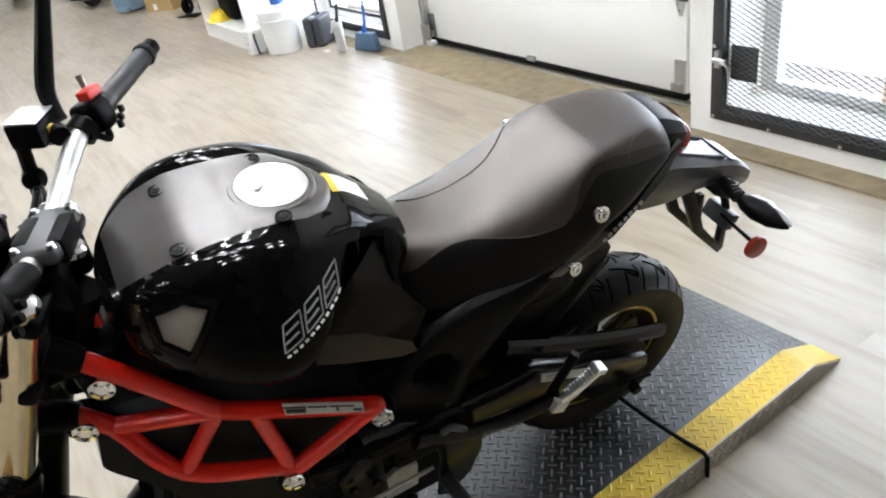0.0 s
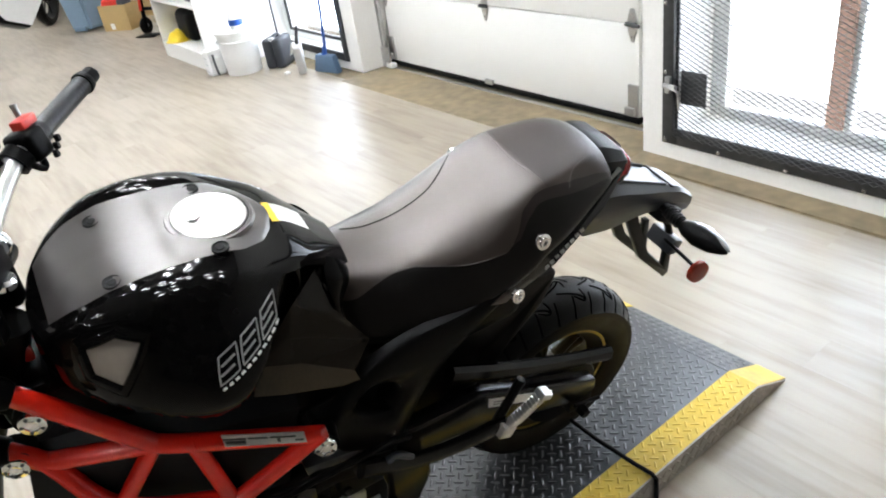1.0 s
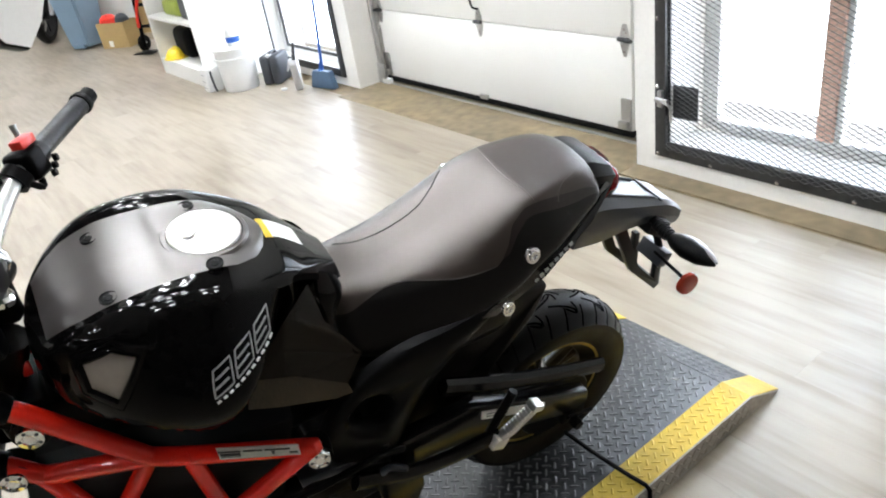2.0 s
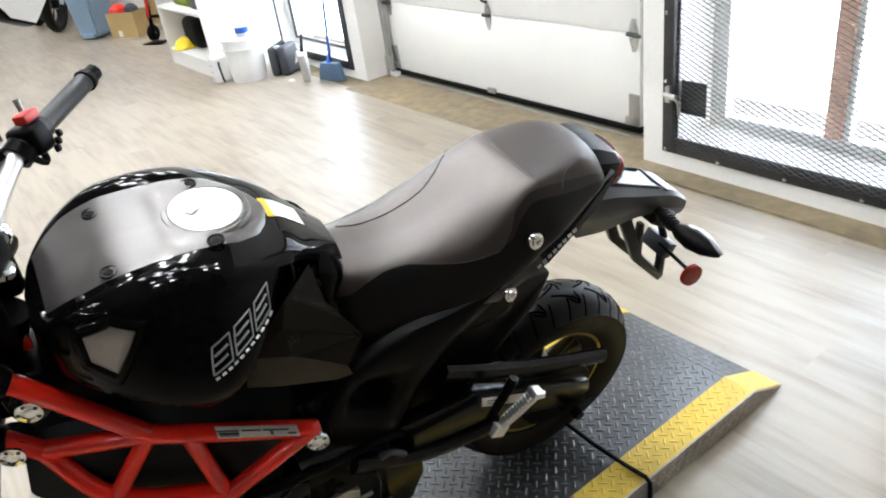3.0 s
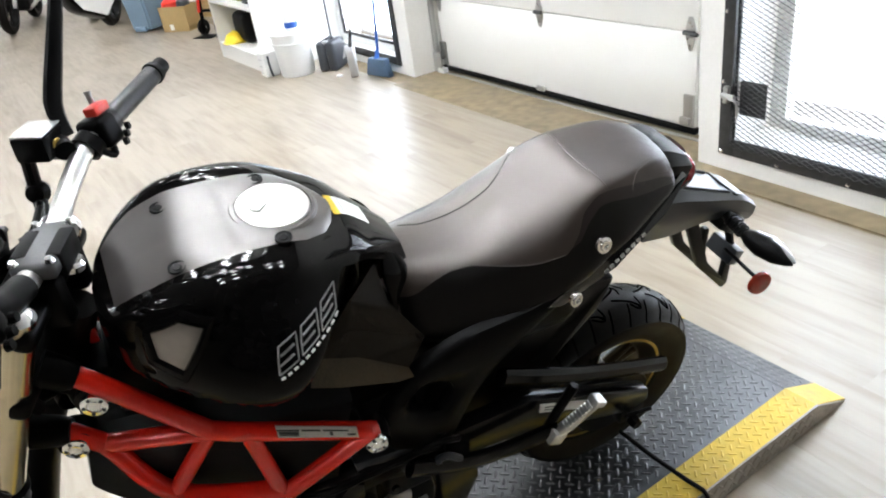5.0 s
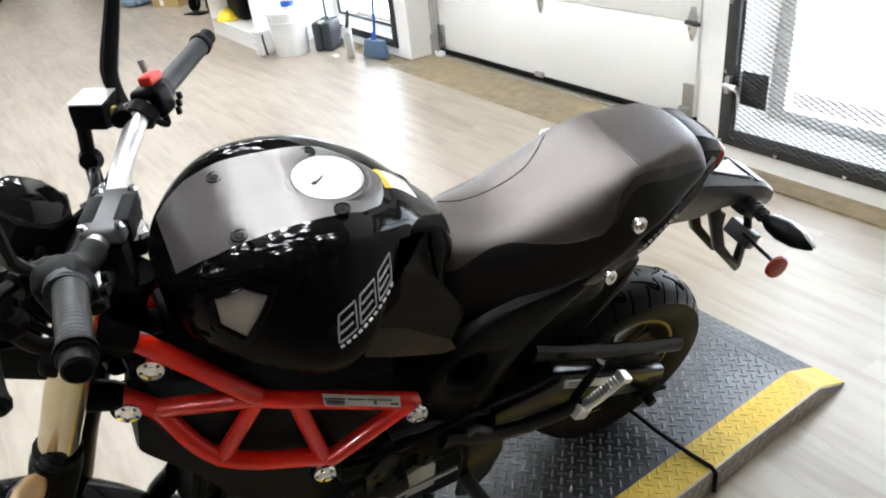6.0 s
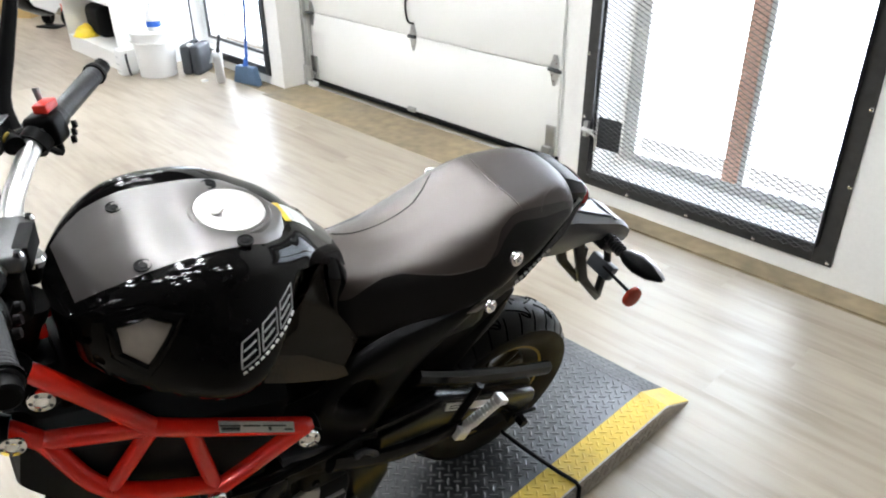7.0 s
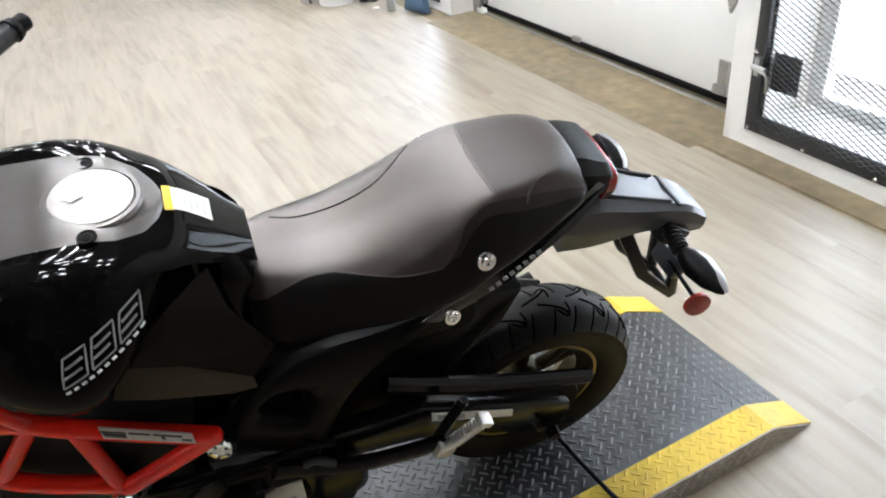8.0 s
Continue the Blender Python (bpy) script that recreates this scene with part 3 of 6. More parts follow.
# tank: half outlines from the crown down to the lower edge
TANK = [
    (-0.862, [(0, 0.92), (0.02, 0.92), (0.032, 0.918), (0.037, 0.914), (0.044, 0.895), (0.046, 0.87), (0.032, 0.835)]),
    (-0.845, [(0, 0.937), (0.04, 0.938), (0.064, 0.94), (0.072, 0.935), (0.090, 0.905), (0.094, 0.862), (0.07, 0.815)]),
    (-0.805, [(0, 0.964), (0.055, 0.966), (0.086, 0.971), (0.104, 0.965), (0.130, 0.922), (0.143, 0.862), (0.11, 0.80)]),
    (-0.75, [(0, 0.983), (0.065, 0.985), (0.103, 0.991), (0.126, 0.984), (0.158, 0.934), (0.186, 0.866), (0.145, 0.79)]),
    (-0.685, [(0, 0.985), (0.065, 0.988), (0.104, 0.994), (0.129, 0.987), (0.170, 0.936), (0.205, 0.866), (0.165, 0.79)]),
    (-0.62, [(0, 0.976), (0.063, 0.982), (0.102, 0.981), (0.126, 0.974), (0.157, 0.928), (0.184, 0.866), (0.16, 0.80)]),
    (-0.56, [(0, 0.959), (0.055, 0.959), (0.091, 0.954), (0.108, 0.946), (0.119, 0.91), (0.129, 0.868), (0.115, 0.81)]),
    (-0.53, [(0, 0.949), (0.046, 0.946), (0.079, 0.938), (0.091, 0.928), (0.101, 0.899), (0.108, 0.862), (0.098, 0.81)]),
    (-0.50, [(0, 0.922), (0.038, 0.919), (0.068, 0.909), (0.074, 0.899), (0.083, 0.878), (0.087, 0.85), (0.08, 0.81)]),
    (-0.455, [(0, 0.875), (0.03, 0.873), (0.046, 0.863), (0.05, 0.858), (0.055, 0.85), (0.058, 0.837), (0.055, 0.81)]),
]
TC = 40             # columns from crown to lower edge


def folded(outline):
    """The outline in two smooth runs that meet in a fold at the shoulder."""
    upper, lower = spline(outline[:4], 15), spline(outline[3:], TC - 14)
    line = np.concatenate([upper[:-1], lower])
    for _ in range(2):
        line[11:18] = (line[10:17] + 2 * line[11:18] + line[12:19]) / 4
    return line


def tank_grid(rows):
    ys = spline([[q[0]] for q in TANK], rows)[:, 0]
    half = spline([folded(q[1]).ravel() for q in TANK], rows).reshape(rows, TC, 2)
    out = []
    for y, h in zip(ys, half):
        h = h.copy()
        # behind a slanting edge the flank turns inwards
        edge = np.interp(h[:, 1], [0.79, 0.83, 0.875, 0.905, 0.928, 0.955], [-0.70, -0.688, -0.64, -0.602, -0.579, -0.55])
        past = np.clip(y - edge, 0, None)
        past[:16] = 0
        h[:, 0] -= np.minimum(past * 0.75, 0.032)
        # below a crisp lower edge it tucks under
        hem = np.interp(y, [-0.86, -0.81, -0.78, -0.747, -0.70], [0.886, 0.873, 0.868, 0.860, 0.832])
        h[16:, 0] -= np.minimum(np.clip(hem - h[16:, 1], 0, None) * 1.9, 0.085)
        h[:, 0] = np.maximum(h[:, 0], 0.0)
        out.append([(-x, y, z) for x, z in h[:0:-1]] + [(x, y, z) for x, z in h])
    return np.array(out)


tg = tank_grid(120)
tank = bp("fuel_tank", grid_mesh(tg), GLOSS, label="glossy black fuel tank with a broad shoulder", angle=40)


def top_z(y, x):
    i = np.interp(y, tg[:, TC - 1, 1], np.arange(len(tg)))
    row = tg[int(i)] * (1 - i % 1) + tg[min(int(i) + 1, len(tg) - 1)] * (i % 1)
    half = row[TC - 1:]
    k = int(np.argmax(half[:, 0]))
    return float(np.interp(abs(x), half[: k + 1, 0], half[: k + 1, 2]))


def side_x(y, z):
    i = np.interp(y, tg[:, TC - 1, 1], np.arange(len(tg)))
    row = tg[int(i)] * (1 - i % 1) + tg[min(int(i) + 1, len(tg) - 1)] * (i % 1)
    half = row[TC - 1:][::-1]
    return float(np.interp(z, half[:, 2], half[:, 0]))


def side_point(y, z, out=0.0):
    x = side_x(y, z)
    ny = (side_x(y + 0.01, z) - side_x(y - 0.01, z)) / 0.02
    nz = (side_x(y, z + 0.01) - side_x(y, z - 0.01)) / 0.02
    n = V(1, -ny, -nz).normalized()
    return V(x, y, z) + n * out


# satin top panel
pys = np.linspace(-0.838, -0.545, 64)
pw = np.interp(pys, [-0.838, -0.82, -0.79, -0.74, -0.69, -0.64, -0.60, -0.57, -0.553, -0.545], [0.056, 0.066, 0.077, 0.082, 0.080, 0.080, 0.077, 0.06, 0.035, 0.012])
px0 = np.interp(pys, [-0.838, -0.74, -0.62, -0.545], [-0.009, -0.006, -0.002, 0.0])
fold = [0.003 + 0.0035 / (1 + math.exp(-(y + 0.682) * 230)) for y in pys]
pg = np.array([[(m + w * s, y, top_z(y, m + w * s) + f * (1 - abs(s) ** 6)) for s in np.linspace(-1, 1, 25)] for y, w, m, f in zip(pys, pw, px0, fold)])
panel = bp("top_panel", grid_mesh(pg, close=False), PANEL, tank, "satin graphite tank top panel", 60)
for x, y in ((0.072, -0.627), (-0.06, -0.625), (0.061, -0.756), (-0.062, -0.753)):
    z = top_z(y, x) + (0.003 if y < -0.7 else 0.0055)
    n = V(0.0, 0.0, 1)
    o = V(x, y, z)
    bp("screw_recess", lathe([(0.0112, -0.002), (0.0108, 0.0009), (0.0098, 0.0007), (0.009, -0.0004), (0, -0.0004)], o, n, 24), SEAL, panel)
    bp("screw", lathe([(0, 0.0008), (0.005, 0.0006), (0.0058, 0.0), (0.006, -0.003)], o, n, 14), MATTE, panel)
# filler cap
co, cn = V(0.003, -0.62, 0.982), V(0, 0.1, 1)
cap = bp("filler_cap", lathe([(0, 0.0075), (0.044, 0.0075), (0.0475, 0.006), (0.049, 0.003), (0.049, 0.0)], co, cn, 56), CAPM, tank, "brushed aluminium filler cap")
bp("cap_ring", lathe([(0.0505, 0.0), (0.0505, 0.005), (0.055, 0.0045), (0.058, 0.0), ], co, cn, 56), PANEL, cap)
bp("key_cover", slab([co + V(0.012, -0.02, 0.0125), co + V(0.006, -0.03, 0.0145), co + V(-0.004, -0.014, 0.0112), co + V(0.0, -0.006, 0.0098)], (0, 0, 0.0015)), STEEL, cap)

# pentagonal insert in the flank
scoop = [(-0.807, 0.9475), (-0.775, 0.963), (-0.7526, 0.957), (-0.7865, 0.910), (-0.808, 0.921)]
cy, cz = sum(p[0] for p in scoop) / 5, sum(p[1] for p in scoop) / 5


def flank_rings(levels):
    """Rings of the pentagon, scaled about its middle and lifted off the flank."""
    b = bmesh.new()
    rings = []
    for scale, out in levels:
        pts = []
        for (ya, za), (yb, zb) in zip(scoop, scoop[1:] + scoop[:1]):
            for t in (0, 0.25, 0.5, 0.75):
                y, z = ya + (yb - ya) * t, za + (zb - za) * t
                pts.append(b.verts.new(side_point(cy + (y - cy) * scale, cz + (z - cz) * scale, out)))
        rings.append(pts)
    for r, q in zip(rings, rings[1:]):
        for k in range(20):
            b.faces.new((r[k], r[(k + 1) % 20], q[(k + 1) % 20], q[k]))
    if levels[-1][0] < 0.3:
        b.faces.new(rings[-1])
    return b


insert_rim = bp("insert_surround", flank_rings([(1.58, -0.001), (1.5, 0.0042), (1.3, 0.0066), (1.14, 0.0062), (1.02, 0.0008)]), GLOSS, tank)
bp("insert", flank_rings([(1.06, 0.0004), (0.98, 0.0014), (0.6, 0.0018), (0.2, 0.0018)]), SILVER, insert_rim, "pale silver pentagonal insert")

# outlined mark of three slanted shapes, with a row of small bars beneath
def flank_line(points, r, mat, parent, name):
    return bp(name, tube([side_point(y, z, 0.0008) for y, z in points], r, 6, flat=1.0), mat, parent)


lo, lr = (-0.691, 0.887), (-0.591, 0.910)
ax = (lr[0] - lo[0], lr[1] - lo[1])
up = (0.003, 0.034)


def mark(u, v):
    return (lo[0] + ax[0] * u + up[0] * v, lo[1] + ax[1] * u + up[1] * v)


emblem = None
for k in range(3):
    u0 = 0.02 + 0.33 * k
    shape = [mark(u0, 0.2), mark(u0 + 0.27, 0.2), mark(u0 + 0.29, 0.58), mark(u0 + 0.31, 0.98), mark(u0 + 0.06, 0.98), mark(u0 + 0.02, 0.58), mark(u0, 0.2)]
    dense = [(a[0] + (b[0] - a[0]) * t, a[1] + (b[1] - a[1]) * t) for a, b in zip(shape, shape[1:]) for t in (0, 0.33, 0.66)] + [shape[-1]]
    line = flank_line(dense, 0.0012, DECAL, emblem or tank, "emblem" if emblem is None else "emblem_shape")
    emblem = emblem or line
    flank_line([mark(u0 + 0.06, 0.70), mark(u0 + 0.16, 0.71), mark(u0 + 0.26, 0.72)], 0.0016, DECAL, emblem, "emblem_bar")
    flank_line([mark(u0 + 0.03, 0.45), mark(u0 + 0.13, 0.46), mark(u0 + 0.23, 0.47)], 0.0016, DECAL, emblem, "emblem_bar")
for k in range(11):
    u0 = 0.03 + 0.088 * k
    flank_line([mark(u0, 0.03), mark(u0 + 0.05, 0.03)], 0.0018, LABEL, emblem, "emblem_bar")

# fin from the tank's tail down along the seat's nose
for s in (1, -1):
    outer = spline([(0.056, -0.462, 0.866), (0.066, -0.462, 0.860), (0.078, -0.468, 0.848), (0.088, -0.484, 0.828), (0.098, -0.492, 0.808), (0.114, -0.484, 0.785), (0.126, -0.472, 0.766)], 30)
    inner = spline([(0.066, -0.494, 0.903), (0.074, -0.50, 0.894), (0.086, -0.504, 0.874), (0.096, -0.502, 0.846), (0.104, -0.498, 0.816), (0.117, -0.488, 0.790), (0.128, -0.474, 0.768)], 30)
    fin = [[V(a[0] * s, a[1], a[2]) * (1 - t) + V(b_[0] * s, b_[1], b_[2]) * t + V(s * 0.6, 0.3, 0.7) * 0.005 * math.sin(math.pi * t) for t in np.linspace(0, 1, 9)] for a, b_ in zip(outer, inner)]
    back = [[q[-1] - V(s * 0.012, 0, 0.004) for q in fin], [q[0] - V(s * 0.012, 0.004, 0.006) for q in fin]]
    rows_f = [[b1] + q for q, b1 in zip(fin, back[1])]
    rows_f = [q + [b0] for q, b0 in zip(rows_f, back[0])]
    bp("tail_fin", grid_mesh(np.array(rows_f), close=False), GLOSS, tank, "black fin beside the seat's nose", 50)

# warning label on the tank's tail
def top_label(y0, y1, x0, x1, mat, name):
    g = np.array([[(x, y, top_z(y, x) + 0.0012) for x in np.linspace(x0, x1, 6)] for y in np.linspace(y0, y1, 6)])
    return bp(name, grid_mesh(g, close=False), mat, tank, angle=60)


top_label(-0.535, -0.495, -0.022, 0.02, LABEL, "warning_label")
top_label(-0.545, -0.535, -0.024, 0.022, YLABEL, "warning_label")
for k in range(5):
    y = -0.529 + 0.0065 * k
    g = np.array([[(x, yy, top_z(yy, x) + 0.0018) for x in np.linspace(-0.017, 0.015 - 0.006 * (k % 2), 5)] for yy in (y, y + 0.0016)])
    bp("print_bar", grid_mesh(g, close=False), GREYP, tank, angle=60)

# seat
SEAT = [
    (-0.482, [(0, 0.838), (0.03, 0.836), (0.052, 0.824), (0.072, 0.795), (0.088, 0.76), (0.082, 0.735)]),
    (-0.455, [(0, 0.836), (0.04, 0.835), (0.068, 0.82), (0.092, 0.785), (0.11, 0.75), (0.102, 0.725)]),
    (-0.40, [(0, 0.828), (0.048, 0.829), (0.084, 0.813), (0.11, 0.775), (0.127, 0.742), (0.12, 0.715)]),
    (-0.33, [(0, 0.829), (0.054, 0.832), (0.094, 0.815), (0.12, 0.775), (0.135, 0.745), (0.128, 0.722)]),
    (-0.26, [(0, 0.849), (0.06, 0.851), (0.104, 0.830), (0.13, 0.787), (0.142, 0.757), (0.134, 0.735)]),
    (-0.19, [(0, 0.879), (0.064, 0.879), (0.101, 0.862), (0.132, 0.813), (0.144, 0.783), (0.137, 0.763)]),
    (-0.145, [(0, 0.897), (0.064, 0.895), (0.094, 0.880), (0.127, 0.828), (0.137, 0.801), (0.129, 0.784)]),
    (-0.10, [(0, 0.900), (0.063, 0.898), (0.089, 0.886), (0.120, 0.84), (0.129, 0.815), (0.122, 0.80)]),
    (-0.03, [(0, 0.900), (0.056, 0.898), (0.078, 0.885), (0.101, 0.848), (0.105, 0.832), (0.10, 0.822)]),
    (0.008, [(0, 0.893), (0.046, 0.888), (0.074, 0.871), (0.089, 0.848), (0.09, 0.838), (0.084, 0.83)]),
    (0.024, [(0, 0.878), (0.04, 0.874), (0.062, 0.862), (0.074, 0.847), (0.074, 0.84), (0.068, 0.834)]),
]
sg = shell_grid(SEAT, 56, 24)
seat = bp("seat", grid_mesh(sg), VINYL, label="dark brown-grey stitched vinyl seat", angle=60)


SY = spline([[q[0]] for q in SEAT], 56)[:, 0]


def seat_u(y):
    """The row of the seat at y."""
    return float(np.interp(y, SY, np.arange(56)))


def seat_at(u, v, lift=0.0006):
    """A point on the seat at row u and column v from its crown, both in between if need be."""
    j = sg.shape[1] // 2 + v
    a, b = int(u), int(math.floor(j))
    fu, fv = u - a, j - b
    p = (sg[a, b] * (1 - fv) + sg[a, b + 1] * fv) * (1 - fu) + (sg[a + 1, b] * (1 - fv) + sg[a + 1, b + 1] * fv) * fu
    q = sg[a].mean(0)
    return Vector(p) + Vector(p - q).normalized() * lift


side_seam = [(-0.430, 9.0), (-0.41, 7.9), (-0.393, 7.3), (-0.362, 7.3), (-0.32, 9.0), (-0.285, 10.2), (-0.247, 11.2), (-0.222, 11.9)]
for s in (1, -1):
    seam_line = spline([(seat_u(y), v * s) for y, v in side_seam], 60)
    if s > 0:
        bp("seam", tube([seat_at(u, v) for u, v in seam_line], 0.0008, 6), THREAD, seat, "fine stitched seam")
    rear_seam = spline([(seat_u(-0.035), 6 * s), (seat_u(-0.058), 7 * s), (seat_u(-0.075), 8.8 * s), (seat_u(-0.085), 10.5 * s)], 24)
    bp("seam", tube([seat_at(u, v) for u, v in rear_seam], 0.0007, 6), THREAD, seat)
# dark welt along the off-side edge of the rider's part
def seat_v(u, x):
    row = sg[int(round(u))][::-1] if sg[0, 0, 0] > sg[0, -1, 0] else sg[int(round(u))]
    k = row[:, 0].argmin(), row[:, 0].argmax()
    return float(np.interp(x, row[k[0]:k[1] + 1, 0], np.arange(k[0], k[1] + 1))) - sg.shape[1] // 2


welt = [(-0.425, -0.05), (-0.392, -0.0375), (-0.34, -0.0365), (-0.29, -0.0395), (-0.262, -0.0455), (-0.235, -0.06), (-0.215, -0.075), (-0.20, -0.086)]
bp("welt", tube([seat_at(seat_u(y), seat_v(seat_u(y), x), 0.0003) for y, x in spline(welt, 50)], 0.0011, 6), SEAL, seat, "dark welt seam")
# the fold from the rider's part up to the pillion's
fold_line = spline([(seat_u(-0.128), 8.6), (seat_u(-0.131), 5), (seat_u(-0.137), 0), (seat_u(-0.131), -5), (seat_u(-0.128), -8.6)], 40)
bp("fold_piping", tube([seat_at(u, v, -0.0008) for u, v in fold_line], 0.0018, 8, flat=0.8), VINYL, seat)
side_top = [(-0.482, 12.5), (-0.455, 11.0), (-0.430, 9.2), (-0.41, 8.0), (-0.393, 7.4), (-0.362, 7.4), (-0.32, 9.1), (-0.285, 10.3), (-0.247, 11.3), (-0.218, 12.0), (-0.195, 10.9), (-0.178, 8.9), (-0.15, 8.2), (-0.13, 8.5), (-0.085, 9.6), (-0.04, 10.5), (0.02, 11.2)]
# skins that paint the seat's shaded flanks, with a half-dark band where it rounds over
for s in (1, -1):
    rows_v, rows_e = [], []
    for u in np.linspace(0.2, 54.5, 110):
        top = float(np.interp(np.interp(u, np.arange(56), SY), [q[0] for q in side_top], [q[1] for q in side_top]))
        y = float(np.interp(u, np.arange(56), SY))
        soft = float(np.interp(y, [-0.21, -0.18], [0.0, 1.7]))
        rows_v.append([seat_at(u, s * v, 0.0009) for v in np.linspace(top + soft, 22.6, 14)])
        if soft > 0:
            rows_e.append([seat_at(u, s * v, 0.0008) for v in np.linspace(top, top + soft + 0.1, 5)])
    bp("side_panel", grid_mesh(np.array(rows_v), close=False), VSIDE, seat, "vinyl seat side with shade painted in", 60)
    bp("edge_panel", grid_mesh(np.array(rows_e), close=False), VEDGE, seat, "rounded seat edge with half-shade painted in", 60)
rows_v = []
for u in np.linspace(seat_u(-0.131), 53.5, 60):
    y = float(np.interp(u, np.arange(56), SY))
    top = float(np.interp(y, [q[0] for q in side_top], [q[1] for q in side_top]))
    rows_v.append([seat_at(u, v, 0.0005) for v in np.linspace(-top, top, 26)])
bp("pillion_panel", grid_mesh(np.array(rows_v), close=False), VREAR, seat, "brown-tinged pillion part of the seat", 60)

# seat-side cover strip and bolts
for s in (1, -1):
    strip = bp("side_rail", slab([(0.148 * s, -0.235, 0.735), (0.15 * s, -0.265, 0.748), (0.136 * s, -0.17, 0.792), (0.105 * s, -0.03, 0.838), (0.062 * s, 0.06, 0.852), (0.06 * s, 0.075, 0.835), (0.105 * s, -0.005, 0.808), (0.14 * s, -0.13, 0.765)], (-0.012 * s, 0, -0.003), 0.002), RAILM, label="glossy black rail under the seat")
    for k in range(8):
        y = -0.155 + 0.011 * k
        bp("decal_bar", box(0, 0.0015, -0.0036, 0.0036, -0.0034 - 0.0012 * (k % 2), 0.0034), DECAL, strip).matrix_local = pose((0.146 - 0.002 * k) * s, y, 0.776 + 0.0048 * k, 25)
    c = bp("seat_bolt", lathe([(0, 0.0045), (0.0045, 0.0045), (0.0052, 0.0085), (0.0085, 0.0085), (0.0095, 0.0055), (0.0135, 0.0045), (0.0145, 0.0)], (0.134 * s, -0.161, 0.825), (s, 0.0, 0.35), 20), CHROME, seat, "chrome seat bolt")
    bp("rail_bolt", lathe([(0, 0.004), (0.004, 0.004), (0.0048, 0.0075), (0.0078, 0.0075), (0.0088, 0.005), (0.012, 0.004), (0.013, 0.0)], (0.158 * s, -0.22, 0.755), (s, 0.1, 0.3), 20), CHROME, strip, "chrome bolt")

# tail cowl behind the seat
COWL = [
    (-0.02, [(0, 0.889), (0.042, 0.884), (0.062, 0.872), (0.08, 0.84), (0.078, 0.82)]),
    (0.02, [(0, 0.888), (0.046, 0.884), (0.07, 0.868), (0.074, 0.838), (0.066, 0.82)]),
    (0.056, [(0, 0.872), (0.05, 0.869), (0.067, 0.856), (0.067, 0.833), (0.06, 0.812)]),
    (0.072, [(0, 0.862), (0.048, 0.859), (0.063, 0.849), (0.061, 0.826), (0.052, 0.802)]),
    (0.075, [(0, 0.85), (0.040, 0.848), (0.054, 0.84), (0.052, 0.822), (0.046, 0.802)]),
]
cowl = bp("tail_cowl", grid_mesh(shell_grid(COWL, 20, 13, hard=True)), PLASTIC, label="black tail cowl behind the seat", angle=22)
LIGHT = [
    (0.066, [(0, 0.858), (0.046, 0.855), (0.064, 0.845), (0.064, 0.82), (0.054, 0.792)]),
    (0.084, [(0, 0.852), (0.044, 0.849), (0.061, 0.838), (0.061, 0.814), (0.05, 0.788)]),
    (0.098, [(0, 0.822), (0.034, 0.819), (0.044, 0.81), (0.044, 0.798), (0.036, 0.782)]),
    (0.112, [(0, 0.80), (0.02, 0.798), (0.028, 0.794), (0.03, 0.788), (0.026, 0.78)]),
]
lamp_red = bp("tail_light", grid_mesh(shell_grid(LIGHT, 14, 14)), TAILRED, label="red tail light with a clear cap", angle=60)
CLEARCAP = [(y + 0.003, [(x * 0.55, z + 0.003) for x, z in o[:3]]) for y, o in LIGHT[1:]]
bp("lens_cap", grid_mesh(shell_grid(CLEARCAP, 10, 8), close=False), LENSCLR, lamp_red, "clear lens cap", 60)
# grey rear mudguard
FEND = [
    (0.0, [(0, 0.80), (0.045, 0.798), (0.068, 0.785), (0.072, 0.75), (0.06, 0.70)]),
    (0.07, [(0, 0.785), (0.045, 0.783), (0.064, 0.77), (0.068, 0.73), (0.058, 0.685)]),
    (0.15, [(0, 0.748), (0.04, 0.748), (0.056, 0.735), (0.058, 0.705), (0.05, 0.675)]),
    (0.22, [(0, 0.712), (0.035, 0.714), (0.048, 0.705), (0.05, 0.68), (0.042, 0.655)]),
    (0.27, [(0, 0.688), (0.034, 0.69), (0.046, 0.682), (0.047, 0.655), (0.038, 0.625)]),
    (0.312, [(0, 0.655), (0.03, 0.655), (0.04, 0.648), (0.04, 0.63), (0.034, 0.612)]),
]
mud = bp("rear_mudguard", grid_mesh(shell_grid(FEND, 26, 13, hard=True)), TAILGREY, label="dark grey plastic rear mudguard", angle=20)
bp("guard_groove", box(-0.04, 0.04, -0.006, 0.006, -0.002, 0.0016, 0.001), PLASTIC, mud).matrix_local = pose(0, 0.243, 0.7035, -27)
for x in (-0.04, 0.04):
    bp("guard_rib", tube([(x, 0.02, 0.799), (x, 0.08, 0.784), (x * 0.92, 0.15, 0.75), (x * 0.85, 0.225, 0.7145)], 0.003, 8), TAILGREY, mud)
# number plate holder: open loop of bars, no plate
LOOP = [(0.122, 0.685), (0.196, 0.53), (0.29, 0.427), (0.304, 0.436), (0.287, 0.545), (0.272, 0.548), (0.28, 0.464), (0.219, 0.536), (0.15, 0.685)]
hold = bp("plate_holder", slab([(0.043, y, z) for y, z in LOOP], (-0.014, 0, 0), 0.002), PLASTIC, label="black angular plate holder arms")
bp("holder_arm", slab([(-0.029, y, z) for y, z in LOOP], (-0.014, 0, 0), 0.002), PLASTIC, hold)
bp("cross_bar", tube([(-0.036, 0.293, 0.442), (0.036, 0.293, 0.442)], 0.0075, 8), PLASTIC, hold)
